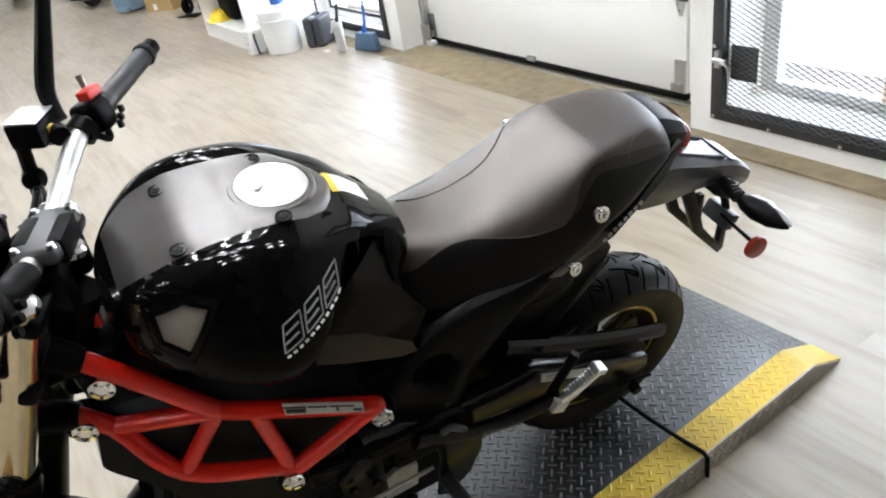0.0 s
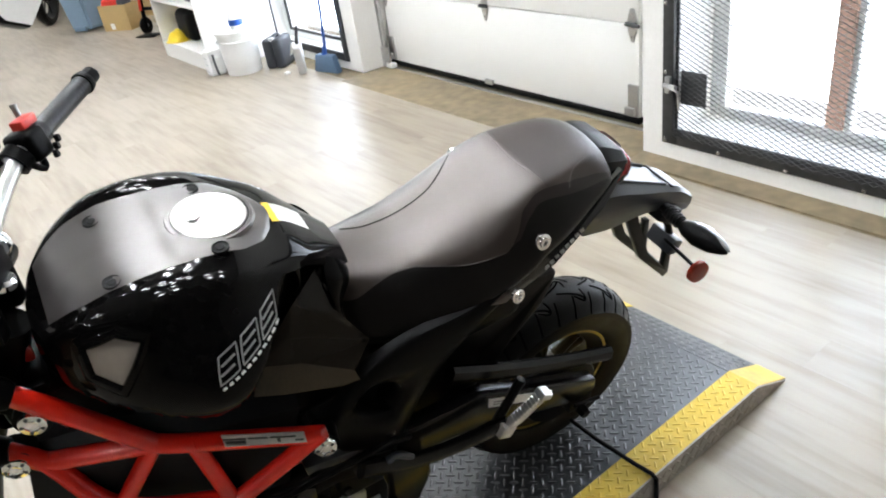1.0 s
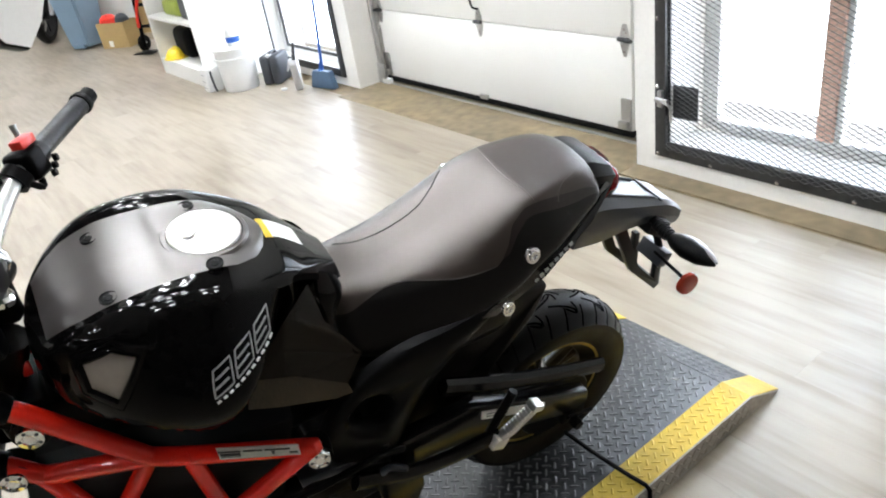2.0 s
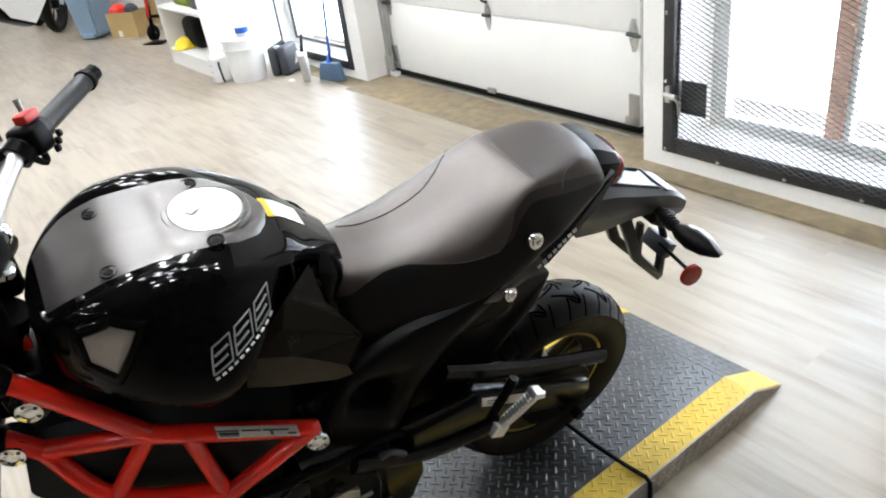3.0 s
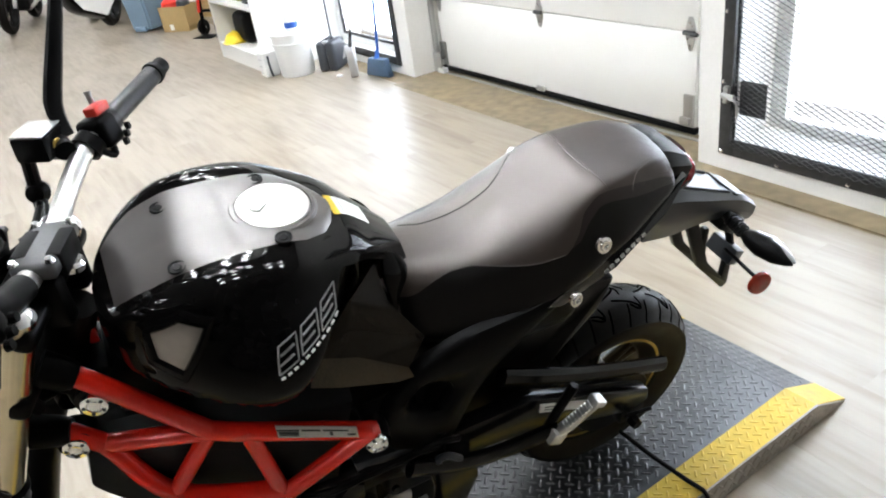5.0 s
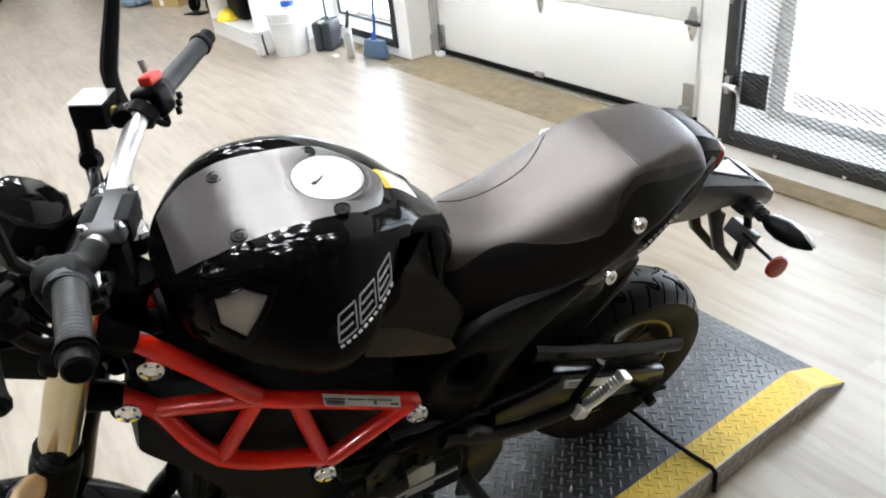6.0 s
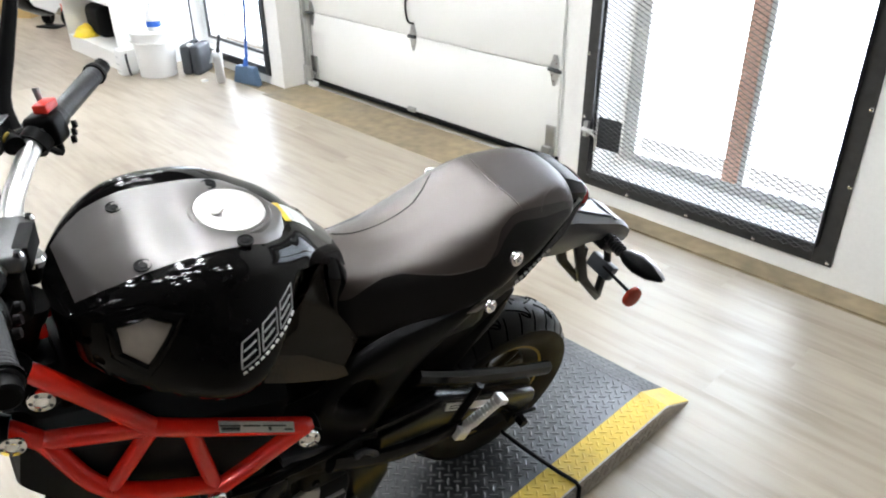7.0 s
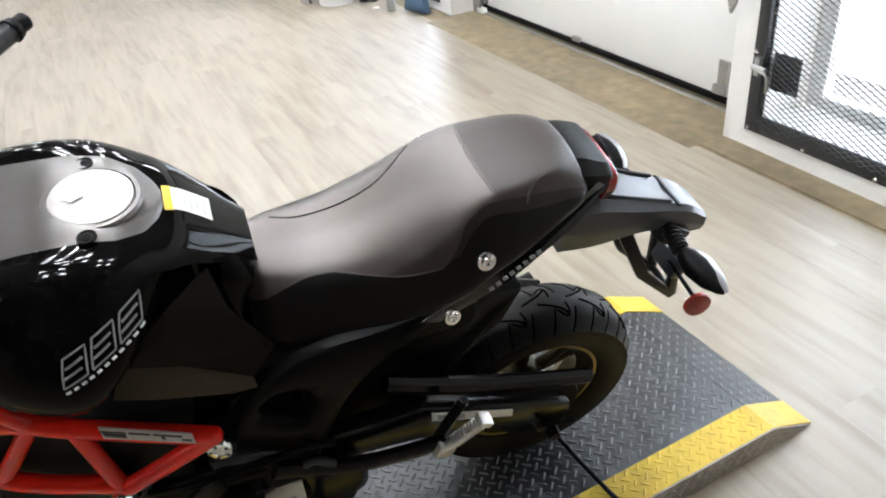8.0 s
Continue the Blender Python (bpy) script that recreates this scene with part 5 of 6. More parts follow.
def wheel(name, adder, centre, dia, width, rim_r):
    """A cast wheel with a grooved tyre, upright, axle across."""
    c = Vector(centre)
    R_, w = dia / 2, width / 2
    whl = adder(name, lathe([(rim_r - 0.012, -w * 0.62), (rim_r - 0.004, -w * 0.7), (rim_r + 0.004, -w * 0.66), (rim_r - 0.012, -w * 0.4), (rim_r - 0.03, 0), (rim_r - 0.012, w * 0.4), (rim_r + 0.004, w * 0.66), (rim_r - 0.004, w * 0.7), (rim_r - 0.012, w * 0.62), (rim_r - 0.035, w * 0.3), (rim_r - 0.035, -w * 0.3)], c, (1, 0, 0), 64, closed=True), RIM, label="dark cast wheel")
    prof = [(rim_r - 0.002, w * 0.72), (rim_r + 0.012, w * 0.86), (rim_r + 0.04, w * 0.985), (rim_r + 0.062, w * 0.97), (R_ - 0.024, w * 0.86), (R_ - 0.012, w * 0.66), (R_ - 0.004, w * 0.38), (R_, 0.0)]
    prof = prof + [(r, -h) for r, h in prof[-2::-1]]
    adder("tyre", lathe(prof, c, (1, 0, 0), 88), RUBBER, whl, "black road tyre with curved grooves", 50)
    for s in (1, -1):
        side = [(rim_r, w * 0.735), (rim_r + 0.012, w * 0.868), (rim_r + 0.026, w * 0.945), (rim_r + 0.04, w * 0.994), (rim_r + 0.052, w * 0.99)]
        adder("sidewall", lathe([(r, h * s) for r, h in side], c, (1, 0, 0), 72), WALLR, whl, "dusty brown tyre sidewall", 50)
    adder("rim_lip", lathe([(rim_r - 0.006, w * 0.70), (rim_r + 0.001, w * 0.72), (rim_r + 0.003, w * 0.735), (rim_r - 0.008, w * 0.715)], c, (1, 0, 0), 64, closed=True), GOLD, whl)
    adder("hub", lathe([(0, -w * 0.9), (0.03, -w * 0.9), (0.045, -w * 0.5), (0.045, w * 0.5), (0.03, w * 0.9), (0, w * 0.9)], c, (1, 0, 0), 24), RIM, whl)
    for k in range(5):
        a = k * 2 * math.pi / 5 + 0.4
        for off in (-0.16, 0.16):
            p = c + V(0, math.cos(a) * 0.035, math.sin(a) * 0.035)
            q = c + V(0, math.cos(a + off) * (rim_r - 0.02), math.sin(a + off) * (rim_r - 0.02))
            adder("spoke", tube([p, q], [0.014, 0.010], 10), RIM, whl)
    # grooves cut as dark sunk lines following the crown
    def crown(ang, h):
        r = float(np.interp(abs(h), [0, 0.38, 0.66, 0.86, 0.97], [R_, R_ - 0.004, R_ - 0.012, R_ - 0.024, rim_r + 0.062]))
        return c + V(h * w, math.cos(ang) * (r - 0.0006), math.sin(ang) * (r - 0.0006))

    g = bmesh.new()
    for k in range(32):
        a0 = k * 2 * math.pi / 32
        for s in (1, -1):
            a = a0 + (0 if s > 0 else 0.12)
            tube([crown(a + 0.05 * (h - 0.3) ** 2 + 0.07 * h, s * h) for h in np.linspace(0.3, 0.95, 9)], 0.002, 6, bm=g)
            if k % 2 == 0:
                tube([crown(a + 0.1 + 0.24 * (t ** 2), s * (0.55 - 0.5 * t)) for t in np.linspace(0, 1, 9)], 0.0024, 6, bm=g)
                tube([crown(a + 0.1 - 0.1 * t + 0.2 * t * t, s * (0.12 + 0.42 * math.sin(t * 2.6))) for t in np.linspace(0, 1, 11)], 0.0022, 6, bm=g)
    gr = adder("groove", g, GROOVE, whl)
    gr["kind"] = "stuff"
    return whl


rw = wheel("rear_wheel", bp, (0, 0, 0.243), 0.487, 0.132, 0.155)
bp("sprocket", lathe([(0.03, 0.0), (0.09, 0.0), (0.093, 0.004), (0.09, 0.008), (0.03, 0.008)], (0.078, 0, 0.243), (1, 0, 0), 40, closed=True), MATTE, rw)
bp("brake_disc", lathe([(0.06, 0.0), (0.095, 0.0), (0.095, 0.004), (0.06, 0.004)], (-0.085, 0, 0.243), (1, 0, 0), 40, closed=True), STEEL, rw)
bp("side_stand", tube([(0.12, -0.52, 0.22), (0.245, -0.56, -0.062)], [0.012, 0.010], 10), MATTE, label="black side stand, folded out")

# ---- front end ----
wheel("front_wheel", sp, (0, -1.19, 0.243), 0.47, 0.118, 0.155)
for s in (1, -1):
    a, b = V(0.092 * s, -0.905, 0.99), V(0.092 * s, -1.19, 0.30)
    fk = sp("fork", tube([a, a.lerp(b, 0.40)], 0.0255, 20), FORK, label="champagne anodised fork leg")
    sp("fork_lower", tube([a.lerp(b, 0.40), a.lerp(b, 0.42), a.lerp(b, 0.6), b + V(0, 0, -0.05)], [0.029, 0.033, 0.029, 0.025], 16), MATTE, fk, "black fork lower")
    sp("dust_seal", tube([a.lerp(b, 0.385), a.lerp(b, 0.405)], 0.031, 16), SEAL, fk)
    sp("fork_cap", lathe([(0, 0.012), (0.012, 0.012), (0.02, 0.008), (0.0255, 0.0)], a, a - b, 20), CHROME, fk)
    indicator(s, sp, (0.10 * s, -1.0, 0.74), (0.13 * s, -1.03, 0.715), (0.19 * s, -1.06, 0.695), LENSAMB, (0.2, 0.5, 0.9))
for nm, k, t in (("top_yoke", 0.03, 0.028), ("lower_yoke", 0.17, 0.032)):
    p = V(0, -0.905, 0.99).lerp(V(0, -1.19, 0.30), k)
    yb = box(-0.116, 0.116, -0.032, 0.03, -t / 2, t / 2, 0.01, 3)
    bmesh.ops.transform(yb, matrix=Matrix.Translation(p) @ pose(0, 0, 0, -22), verts=yb.verts)
    sp(nm, yb, MATTE, label="black fork yoke")
bp("head_tube", tube([(0, -0.93, 0.82), (0, -0.885, 0.93)], 0.03, 20), MATTE, rf)
bp("head_gusset", box(0.006, 0.022, -0.886, -0.872, 0.872, 0.898, 0.004), RED, rf)
bp("battery_tray", box(-0.055, 0.052, -0.885, -0.62, 0.755, 0.838, 0.01), MATTE, label="black tray under the tank")
bp("head_cover", box(-0.05, 0.046, -0.935, -0.87, 0.785, 0.852, 0.012), MATTE, rf)
FRONTG = [V(0, -1.19 + 0.27 * math.cos(a), 0.243 + 0.275 * math.sin(a)) for a in np.linspace(0.45, 2.5, 14)]
fg = bmesh.new()
rings = []
for p in FRONTG:
    n = (p - V(0, -1.19, 0.243)).normalized()
    rings.append([fg.verts.new(p + V(0.068 * math.sin(b_), 0, 0) + n * 0.035 * (math.cos(b_) - 1)) for b_ in np.linspace(-1.5, 1.5, 11)])
for r, q in zip(rings, rings[1:]):
    for k in range(10):
        fg.faces.new((r[k], r[k + 1], q[k + 1], q[k]))
bmesh.ops.solidify(fg, geom=fg.faces[:], thickness=0.004)
sp("front_mudguard", fg, GLOSS, label="glossy black front mudguard", angle=60)

# handlebar, risers and controls
bar_half = [(0.0, -0.895, 1.005), (0.06, -0.895, 1.006), (0.115, -0.898, 1.018), (0.18, -0.885, 1.062), (0.225, -0.862, 1.082), (0.30, -0.83, 1.084), (0.368, -0.808, 1.086)]
bar_right = [(-0.368, -0.806, 1.085), (-0.30, -0.832, 1.074), (-0.225, -0.860, 1.060), (-0.18, -0.882, 1.044), (-0.115, -0.898, 1.013), (-0.06, -0.895, 1.006)]
bar = sp("handlebar", tube(curve(bar_right + bar_half[:4] + [(0.24, -0.853, 1.087), (0.29, -0.836, 1.092), (0.34, -0.820, 1.097)], 6), [0.0095] * 12 + [0.0115] * 3 + [0.0135] * 44 + [0.0115] * 2 + [0.0095] * 12, 16), ALU, label="silver tapered handlebar")
rs = sp("bar_clamp", box(-0.05, 0.05, -0.914, -0.864, 0.999, 1.022, 0.007, 3), CASTM, label="cast grey handlebar clamp")
for y0, y1 in ((-0.918, -0.899), (-0.879, -0.860)):
    sp("clamp_pocket", box(-0.03, 0.03, y0, y1, 0.99, 1.0235, 0.004), SEAL, rs, "black pocket in the clamp")
for x in (-0.041, 0.041):
    for y in (-0.909, -0.869):
        sp("clamp_bolt", lathe([(0, 0.005), (0.004, 0.005), (0.0065, 0.0)], (x, y, 1.021), (0, 0, 1), 10), CHROME, rs)
for x0, x1 in ((-0.052, -0.022), (0.022, 0.052)):
    sp("riser", box(x0, x1, -0.91, -0.868, 0.93, 0.998, 0.008), MATTE, rs)
for s in (1, -1):
    dz = -0.021 if s < 0 else 0.0

    def G(t, r=None):
        a, b = (V(-0.238, -0.856, 1.062), V(-0.372, -0.803, 1.086)) if s < 0 else (V(0.24, -0.853, 1.087), V(0.352, -0.816, 1.098))
        return a.lerp(b, t)

    sp("bar_sleeve", tube(curve([(0.066 * s, -0.895, 1.007), (0.115 * s, -0.898, 1.018), (0.18 * s, -0.885, 1.062), (0.20 * s, -0.873, 1.07)], 5), 0.0165, 14), SEAL, bar, "black cable sleeve") if s > 0 else None
    gp = sp("grip", tube([G(0), G(0.04), G(0.9), G(0.93)], [0.0175, 0.0148, 0.0142, 0.016], 20), GRIP, bar, "black ribbed rubber grip")
    for k in range(14):
        sp("grip_rib", tube([G(0.12 + 0.05 * k), G(0.14 + 0.05 * k)], 0.0147, 16), GRIP, gp)
    sp("grip_flange", tube([G(0.86), G(0.89)], 0.0172, 20), MATTE, gp)
    sp("bar_end", tube([G(0.93), G(1.0), G(1.06), G(1.08)], [0.0125, 0.0128, 0.0125, 0.010], 20), MATTE, gp, "black bar-end weight")
    hs = sp("switch_box", box(-0.02, 0.02, -0.021, 0.025, -0.02, 0.024, 0.009, 3), MATTE, bar, "black switch housing")
    hs.data.transform(HEAD.inverted())
    hs.data.transform(HEAD @ Matrix.Translation((0.222 * s, -0.866, 1.075 + dz)) @ pose(0, 0, 0, 12, 0, 18 * s))
    sp("switch_collar", tube([V(0.205 * s, -0.872, 1.073 + dz), V(0.19 * s, -0.880, 1.066 + dz)], 0.021, 18), MATTE, hs)
    sp("throttle_housing", tube([V(0.232 * s, -0.859, 1.083 + dz), V(0.246 * s, -0.854, 1.085 + dz)], 0.0195, 18), GRIP, hs, "grey throttle housing")
    if s < 0:
        rb = box(-0.016, 0.016, -0.009, 0.012, 0.0, 0.013, 0.003)
        bmesh.ops.transform(rb, matrix=Matrix.Translation((-0.227, -0.862, 1.081)) @ pose(0, 0, 0, 10, 0, -18), verts=rb.verts)
        sp("stop_switch", rb, REDP, hs, "red engine stop switch")
        rs2 = box(-0.027, 0.027, -0.024, 0.022, -0.017, 0.017, 0.004)
        bmesh.ops.transform(rs2, matrix=Matrix.Translation((-0.174, -0.926, 1.07)) @ pose(0, 0, 0, 0, 0, -10), verts=rs2.verts)
        res = sp("fluid_reservoir", rs2, MATTE, bar, "black square brake fluid reservoir")
        lidb = box(-0.026, 0.026, -0.023, 0.021, 0.0175, 0.0205, 0.0015)
        bmesh.ops.transform(lidb, matrix=Matrix.Translation((-0.174, -0.926, 1.07)) @ pose(0, 0, 0, 0, 0, -10), verts=lidb.verts)
        sp("reservoir_lid", lidb, STEEL, res, "grey metal reservoir lid")
        sp("sight_glass", lathe([(0, 0.002), (0.008, 0.002), (0.009, 0)], (-0.168, -0.903, 1.068), (0.4, 1, 0), 16), GOLD, res)
    for k in range(3):
        sp("control_button", lathe([(0, 0.006), (0.005, 0.006), (0.006, 0)], (0.225 * s + 0.012 * (k - 1), -0.834, 1.075 + dz - 0.006 * k), (0, 1, 0.2), 10), MATTE, hs)
    sp("wire_loom", tube(curve([(0.214 * s, -0.852, 1.064 + dz), (0.205 * s, -0.85, 1.048 + dz), (0.187 * s, -0.868, 1.042), (0.15 * s, -0.90, 1.018), (0.10 * s, -0.925, 0.985), (0.06 * s, -0.935, 0.94)], 5), 0.005, 8), SEAL, bar)
    dl = -0.045 if s < 0 else 0.0
    lv = sp("lever", tube(curve([(0.185 * s, -0.915, 1.065 + 0.4 * dl), (0.23 * s, -0.93, 1.07 + dl), (0.30 * s, -0.905, 1.074 + dl), (0.36 * s, -0.878, 1.076 + dl)], 5), [0.009] * 5 + [0.0075] * 10 + [0.009], 12, flat=0.6), MATTE, bar, "black hand lever" if s > 0 else "black brake lever")
    sp("lever_tip", lathe([(0, -0.008), (0.007, -0.006), (0.009, 0), (0.007, 0.006), (0, 0.008)], (0.362 * s, -0.876, 1.076 + dl), (1, 0, 0), 14), MATTE, lv)
    sp("lever_perch", tube([(0.165 * s, -0.895, 1.058), (0.20 * s, -0.918, 1.066)], 0.014, 12), MATTE, lv)
    sp("lever_pivot", lathe([(0, 0.012), (0.007, 0.01), (0.008, -0.012), (0, -0.013)], (0.19 * s, -0.916, 1.066), (0, 0, 1), 12), STEEL if s < 0 else MATTE, lv)
    hose = sp("brake_hose" if s < 0 else "clutch_cable", tube(curve([(0.165 * s, -0.945, 1.065), (0.172 * s, -0.955, 1.0), (0.15 * s, -0.95, 0.95), (0.10 * s, -0.945, 0.90), (0.04 * s, -0.96, 0.80)], 6), 0.0095, 10), SEAL, bar)
    sp("hose_joint", lathe([(0, -0.018), (0.012, -0.014), (0.017, 0), (0.012, 0.014), (0, 0.018)], (0.172 * s, -0.953, 1.0), (1, 0, 0.2), 16), MATTE, hose)
    if s < 0:
        sp("thumb_lever", tube([(0.238 * s, -0.868, 1.088), (0.241 * s, -0.871, 1.102), (0.243 * s, -0.872, 1.107)], [0.004, 0.0045, 0.0055], 10), STEEL, bar)
    # mirror
    st = sp("mirror", tube(curve([(0.190 * s, -0.895, 1.070), (0.200 * s, -0.903, 1.086), (0.213 * s, -0.908, 1.108), (0.234 * s, -0.897, 1.155), (0.262 * s, -0.886, 1.205), (0.283 * s, -0.880, 1.24)], 2), [0.009, 0.0095, 0.0105, 0.0118, 0.0125, 0.0122, 0.0115, 0.0106, 0.010, 0.0092, 0.0085], 8, flat=0.6), PLASTIC, label="black rear-view mirror on a stalk")
    mc = V(0.352 * s, -0.85, 1.234)
    outl = [(-0.062, 0.035), (-0.045, 0.056), (0.04, 0.062), (0.06, 0.042), (0.058, 0.0), (0.034, -0.032), (-0.004, -0.062), (-0.042, -0.042), (-0.062, -0.005)]
    shell = slab([V(x * s, 0, z) for x, z in outl], (0, -0.03, 0), 0.008)
    glass = slab([V(x * s * 0.9, 0.002, z * 0.9) for x, z in outl], (0, -0.003, 0))
    mn = V(-0.55 * s, 0.8, 0.12).normalized()
    mside = mn.cross(V(0, 0, 1)).normalized()
    MM = Matrix.Translation(mc) @ Matrix((mside, mn, mside.cross(mn))).transposed().to_4x4()
    for bm_ in (shell, glass):
        bmesh.ops.transform(bm_, matrix=MM, verts=bm_.verts)
    sh = sp("mirror_shell", shell, PLASTIC, st)
    sp("mirror_glass", glass, MIRROR, sh, "silver mirror glass")

# gauge pod and headlight
gpod = sp("gauge", lathe([(0, 0.02), (0.045, 0.02), (0.05, 0.016), (0.052, 0.0), (0.045, -0.035), (0, -0.04)], (-0.02, -0.99, 1.015), (0, 0.55, 0.83), 8), PLASTIC, label="faceted black instrument gauge")
sp("gauge_glass", lathe([(0, 0.0225), (0.035, 0.022), (0.043, 0.02)], (-0.02, -0.99, 1.015), (0, 0.55, 0.83), 32), GLOSS, gpod)
hl = sp("headlight", lathe([(0, 0.115), (0.05, 0.11), (0.085, 0.08), (0.095, 0.04), (0.09, 0.0), (0, -0.004)], (0, -1.12, 0.90), (0, 0.97, 0.1), 36), GLOSS, label="black headlight shell")
sp("headlight_ring", lathe([(0.088, 0.0), (0.098, 0.004), (0.1, 0.012), (0.094, 0.02)], (0, -1.122, 0.90), (0, 0.97, 0.1), 36), CHROME, hl)
for s in (1, -1):
    sp("headlight_ear", slab([(0.105 * s, -0.95, 0.90), (0.105 * s, -1.0, 0.91), (0.10 * s, -1.07, 0.90), (0.10 * s, -1.07, 0.87), (0.105 * s, -0.96, 0.85)], (-0.006 * s, 0, 0), 0.002), MATTE, hl)
sp("screen_bracket", tube(curve([(-0.075, -0.965, 1.0), (-0.085, -0.985, 0.99), (-0.07, -1.01, 0.965), (-0.052, -1.04, 0.93)], 5), [0.006] * 3 + [0.013] * 10 + [0.008] * 3, 12, flat=0.45), CASTM, gpod, "grey curved bracket")
sp("ignition_lock", lathe([(0, 0.012), (0.014, 0.012), (0.018, 0.008), (0.018, 0)], (0, -0.87, 0.985), (0, 0.3, 1), 20), CHROME)
for k in range(4):
    sp("loom", tube(curve([(0.05 - 0.03 * k, -0.97, 0.99), (0.075 - 0.02 * k, -0.99, 0.93), (0.05 - 0.02 * k, -0.95, 0.86), (0.03, -0.90, 0.80)], 5), 0.005, 8), SEAL)
# control cables gathered in front of the clamp
for k, r in enumerate((0.0085, 0.0065, 0.0045)):
    dz = 0.009 * k - 0.012
    bp("control_cable", tube(curve([(-0.182 + 0.02 * k, -0.892, 0.975 + dz), (-0.12 + 0.01 * k, -0.893 - 0.004 * k, 0.978 + dz), (-0.066, -0.9 - 0.005 * k, 0.986 + dz), (-0.05, -0.93, 0.985 + dz), (-0.045, -0.952, 0.978 + dz), (-0.034, -0.99, 0.962 + dz), (-0.02, -1.04, 0.93 + dz)], 6), r, 10), SEAL if k != 1 else ARMM, label="black control cable")
bp("cable_clip", tube([(-0.06, -0.898, 0.99), (-0.054, -0.912, 0.989)], 0.0155, 12), MATTE)

# ---- tread-plate platform ----
PX0, PX1, PYR, PYE, PYF, PZ = -1.25, -0.651, 1.632, 1.767, -0.55, 0.065
platform = thing("platform", "low steel tread-plate platform with yellow painted edges", "platform")
prof = [(PYF - 0.135, 0.0), (PYF, PZ - 0.004), (PYR, PZ - 0.004), (PYE, 0.0)]
part("deck", slab([(PX0, y, z) for y, z in prof], (PX1 - PX0, 0, 0)), PLATE, platform, "dark worn tread plate")
YB = 0.084
for x0 in (PX0, PX1 - YB):
    b = bmesh.new()
    slab([(x0, PYF, PZ - 0.0035), (x0, PYR, PZ - 0.0035), (x0, PYR, PZ - 0.001), (x0, PYF, PZ - 0.001)], (YB, 0, 0), bm=b)
    slab([(x0, PYR, PZ - 0.0035), (x0, PYE, 0.0005), (x0, PYE, 0.0035), (x0, PYR, PZ - 0.001)], (YB, 0, 0), bm=b)
    part("yellow_border", b, YELLOW, platform, "scuffed yellow safety border")
part("skirt", box(PX1, PX1 + 0.004, PYF, PYR, 0.0, PZ - 0.002), SKIRT, platform, "scuffed bare steel side")
part("skirt_end", slab([(PX1, PYR + 0.0005, 0.0), (PX1, PYE - 0.002, 0.0), (PX1, PYR + 0.0005, PZ - 0.003)], (0.004, 0, 0)), SKIRT, platform)

part("worn_crease", tube([(PX0 + YB, PYR, PZ - 0.006), (PX1 - YB, PYR, PZ - 0.006)], 0.003, 6), LUG, platform, "bare worn steel fold")


def lug(verts, faces, c, u, v, n):
    """One raised tread: a long low lens."""
    b = len(verts)
    L, W, H = 0.0125, 0.0034, 0.002
    for a, w in ((-1, 0), (-0.55, 1), (0.55, 1), (1, 0), (0.55, -1), (-0.55, -1)):
        verts.append(c + u * (a * L) + v * (w * W))
    for a in (-0.6, 0.6):
        verts.append(c + u * (a * L) + n * H)
    t0, t1 = b + 6, b + 7
    faces += [(b, b + 1, t0), (b + 1, b + 2, t1, t0), (b + 2, b + 3, t1), (b + 3, b + 4, t1), (b + 4, b + 5, t0, t1), (b + 5, b, t0)]


def treads(x0, x1, y0, y1, z_at, normal, mat, name):
    verts, faces = [], []
    step = 0.031
    nx, ny = round((x1 - x0) / step * 2), round((y1 - y0) / step * 2)
    n = Vector(normal)
    for i in range(nx):
        for j in range(ny):
            if (i + j) % 2:
                continue
            x, y = x0 + (i + 0.5) * step / 2, y0 + (j + 0.5) * step / 2
            if x > x1 - 0.006 or y > y1 - 0.006:
                continue
            d = V(1, 1, 0) if i % 2 else V(1, -1, 0)
            d = (d - n * d.dot(n)).normalized()
            lug(verts, faces, V(x, y, z_at(y)), d, n.cross(d), n)
    me = bpy.data.meshes.new(name)
    me.from_pydata([tuple(v) for v in verts], [], faces)
    me.materials.append(mat)
    ob = new(name, me)
    ob.parent = platform
    ob["kind"] = "stuff"


sl = V(0, PZ, PYE - PYR).normalized()
treads(PX0 + YB, PX1 - YB, -0.1, PYR, lambda y: PZ - 0.004, (0, 0, 1), LUG, "tread_field")
treads(PX0 + YB, PX1 - YB, PYR, PYE, lambda y: (PZ - 0.004) * (PYE - y) / (PYE - PYR), sl, LUG, "tread_field")
treads(PX1 - YB, PX1, -0.1, PYR, lambda y: PZ - 0.0012, (0, 0, 1), YELLOW, "yellow_field")
sv, sf = [], []
for i in range(100):
    for j in range(2):
        y = -0.1 + (i + 0.5) * 0.0172
        lug(sv, sf, V(PX1 + 0.004, y, 0.018 + 0.026 * j), V(0, 1, 1 if (i + j) % 2 else -1).normalized(), V(0, -1 if (i + j) % 2 else 1, 1).normalized(), V(1, 0, 0))
me = bpy.data.meshes.new("skirt_tread")
me.from_pydata([tuple(v) for v in sv], [], sf)
me.materials.append(SKIRT)
so = new("skirt_tread", me)
so.parent = platform
so["kind"] = "stuff"

cord = thing("tie_cord", "thin black tie-down cord from the axle over the platform edge", "tie-down cord")
part("cord", tube([(-0.905, 1.19, 0.13), (-0.876, 1.19, 0.098), (-0.80, 1.197, 0.083), (-0.70, 1.206, 0.072), (-0.652, 1.211, 0.07), (-0.641, 1.212, 0.06), (-0.641, 1.213, 0.0)], 0.0055, 8), SEAL, cord)

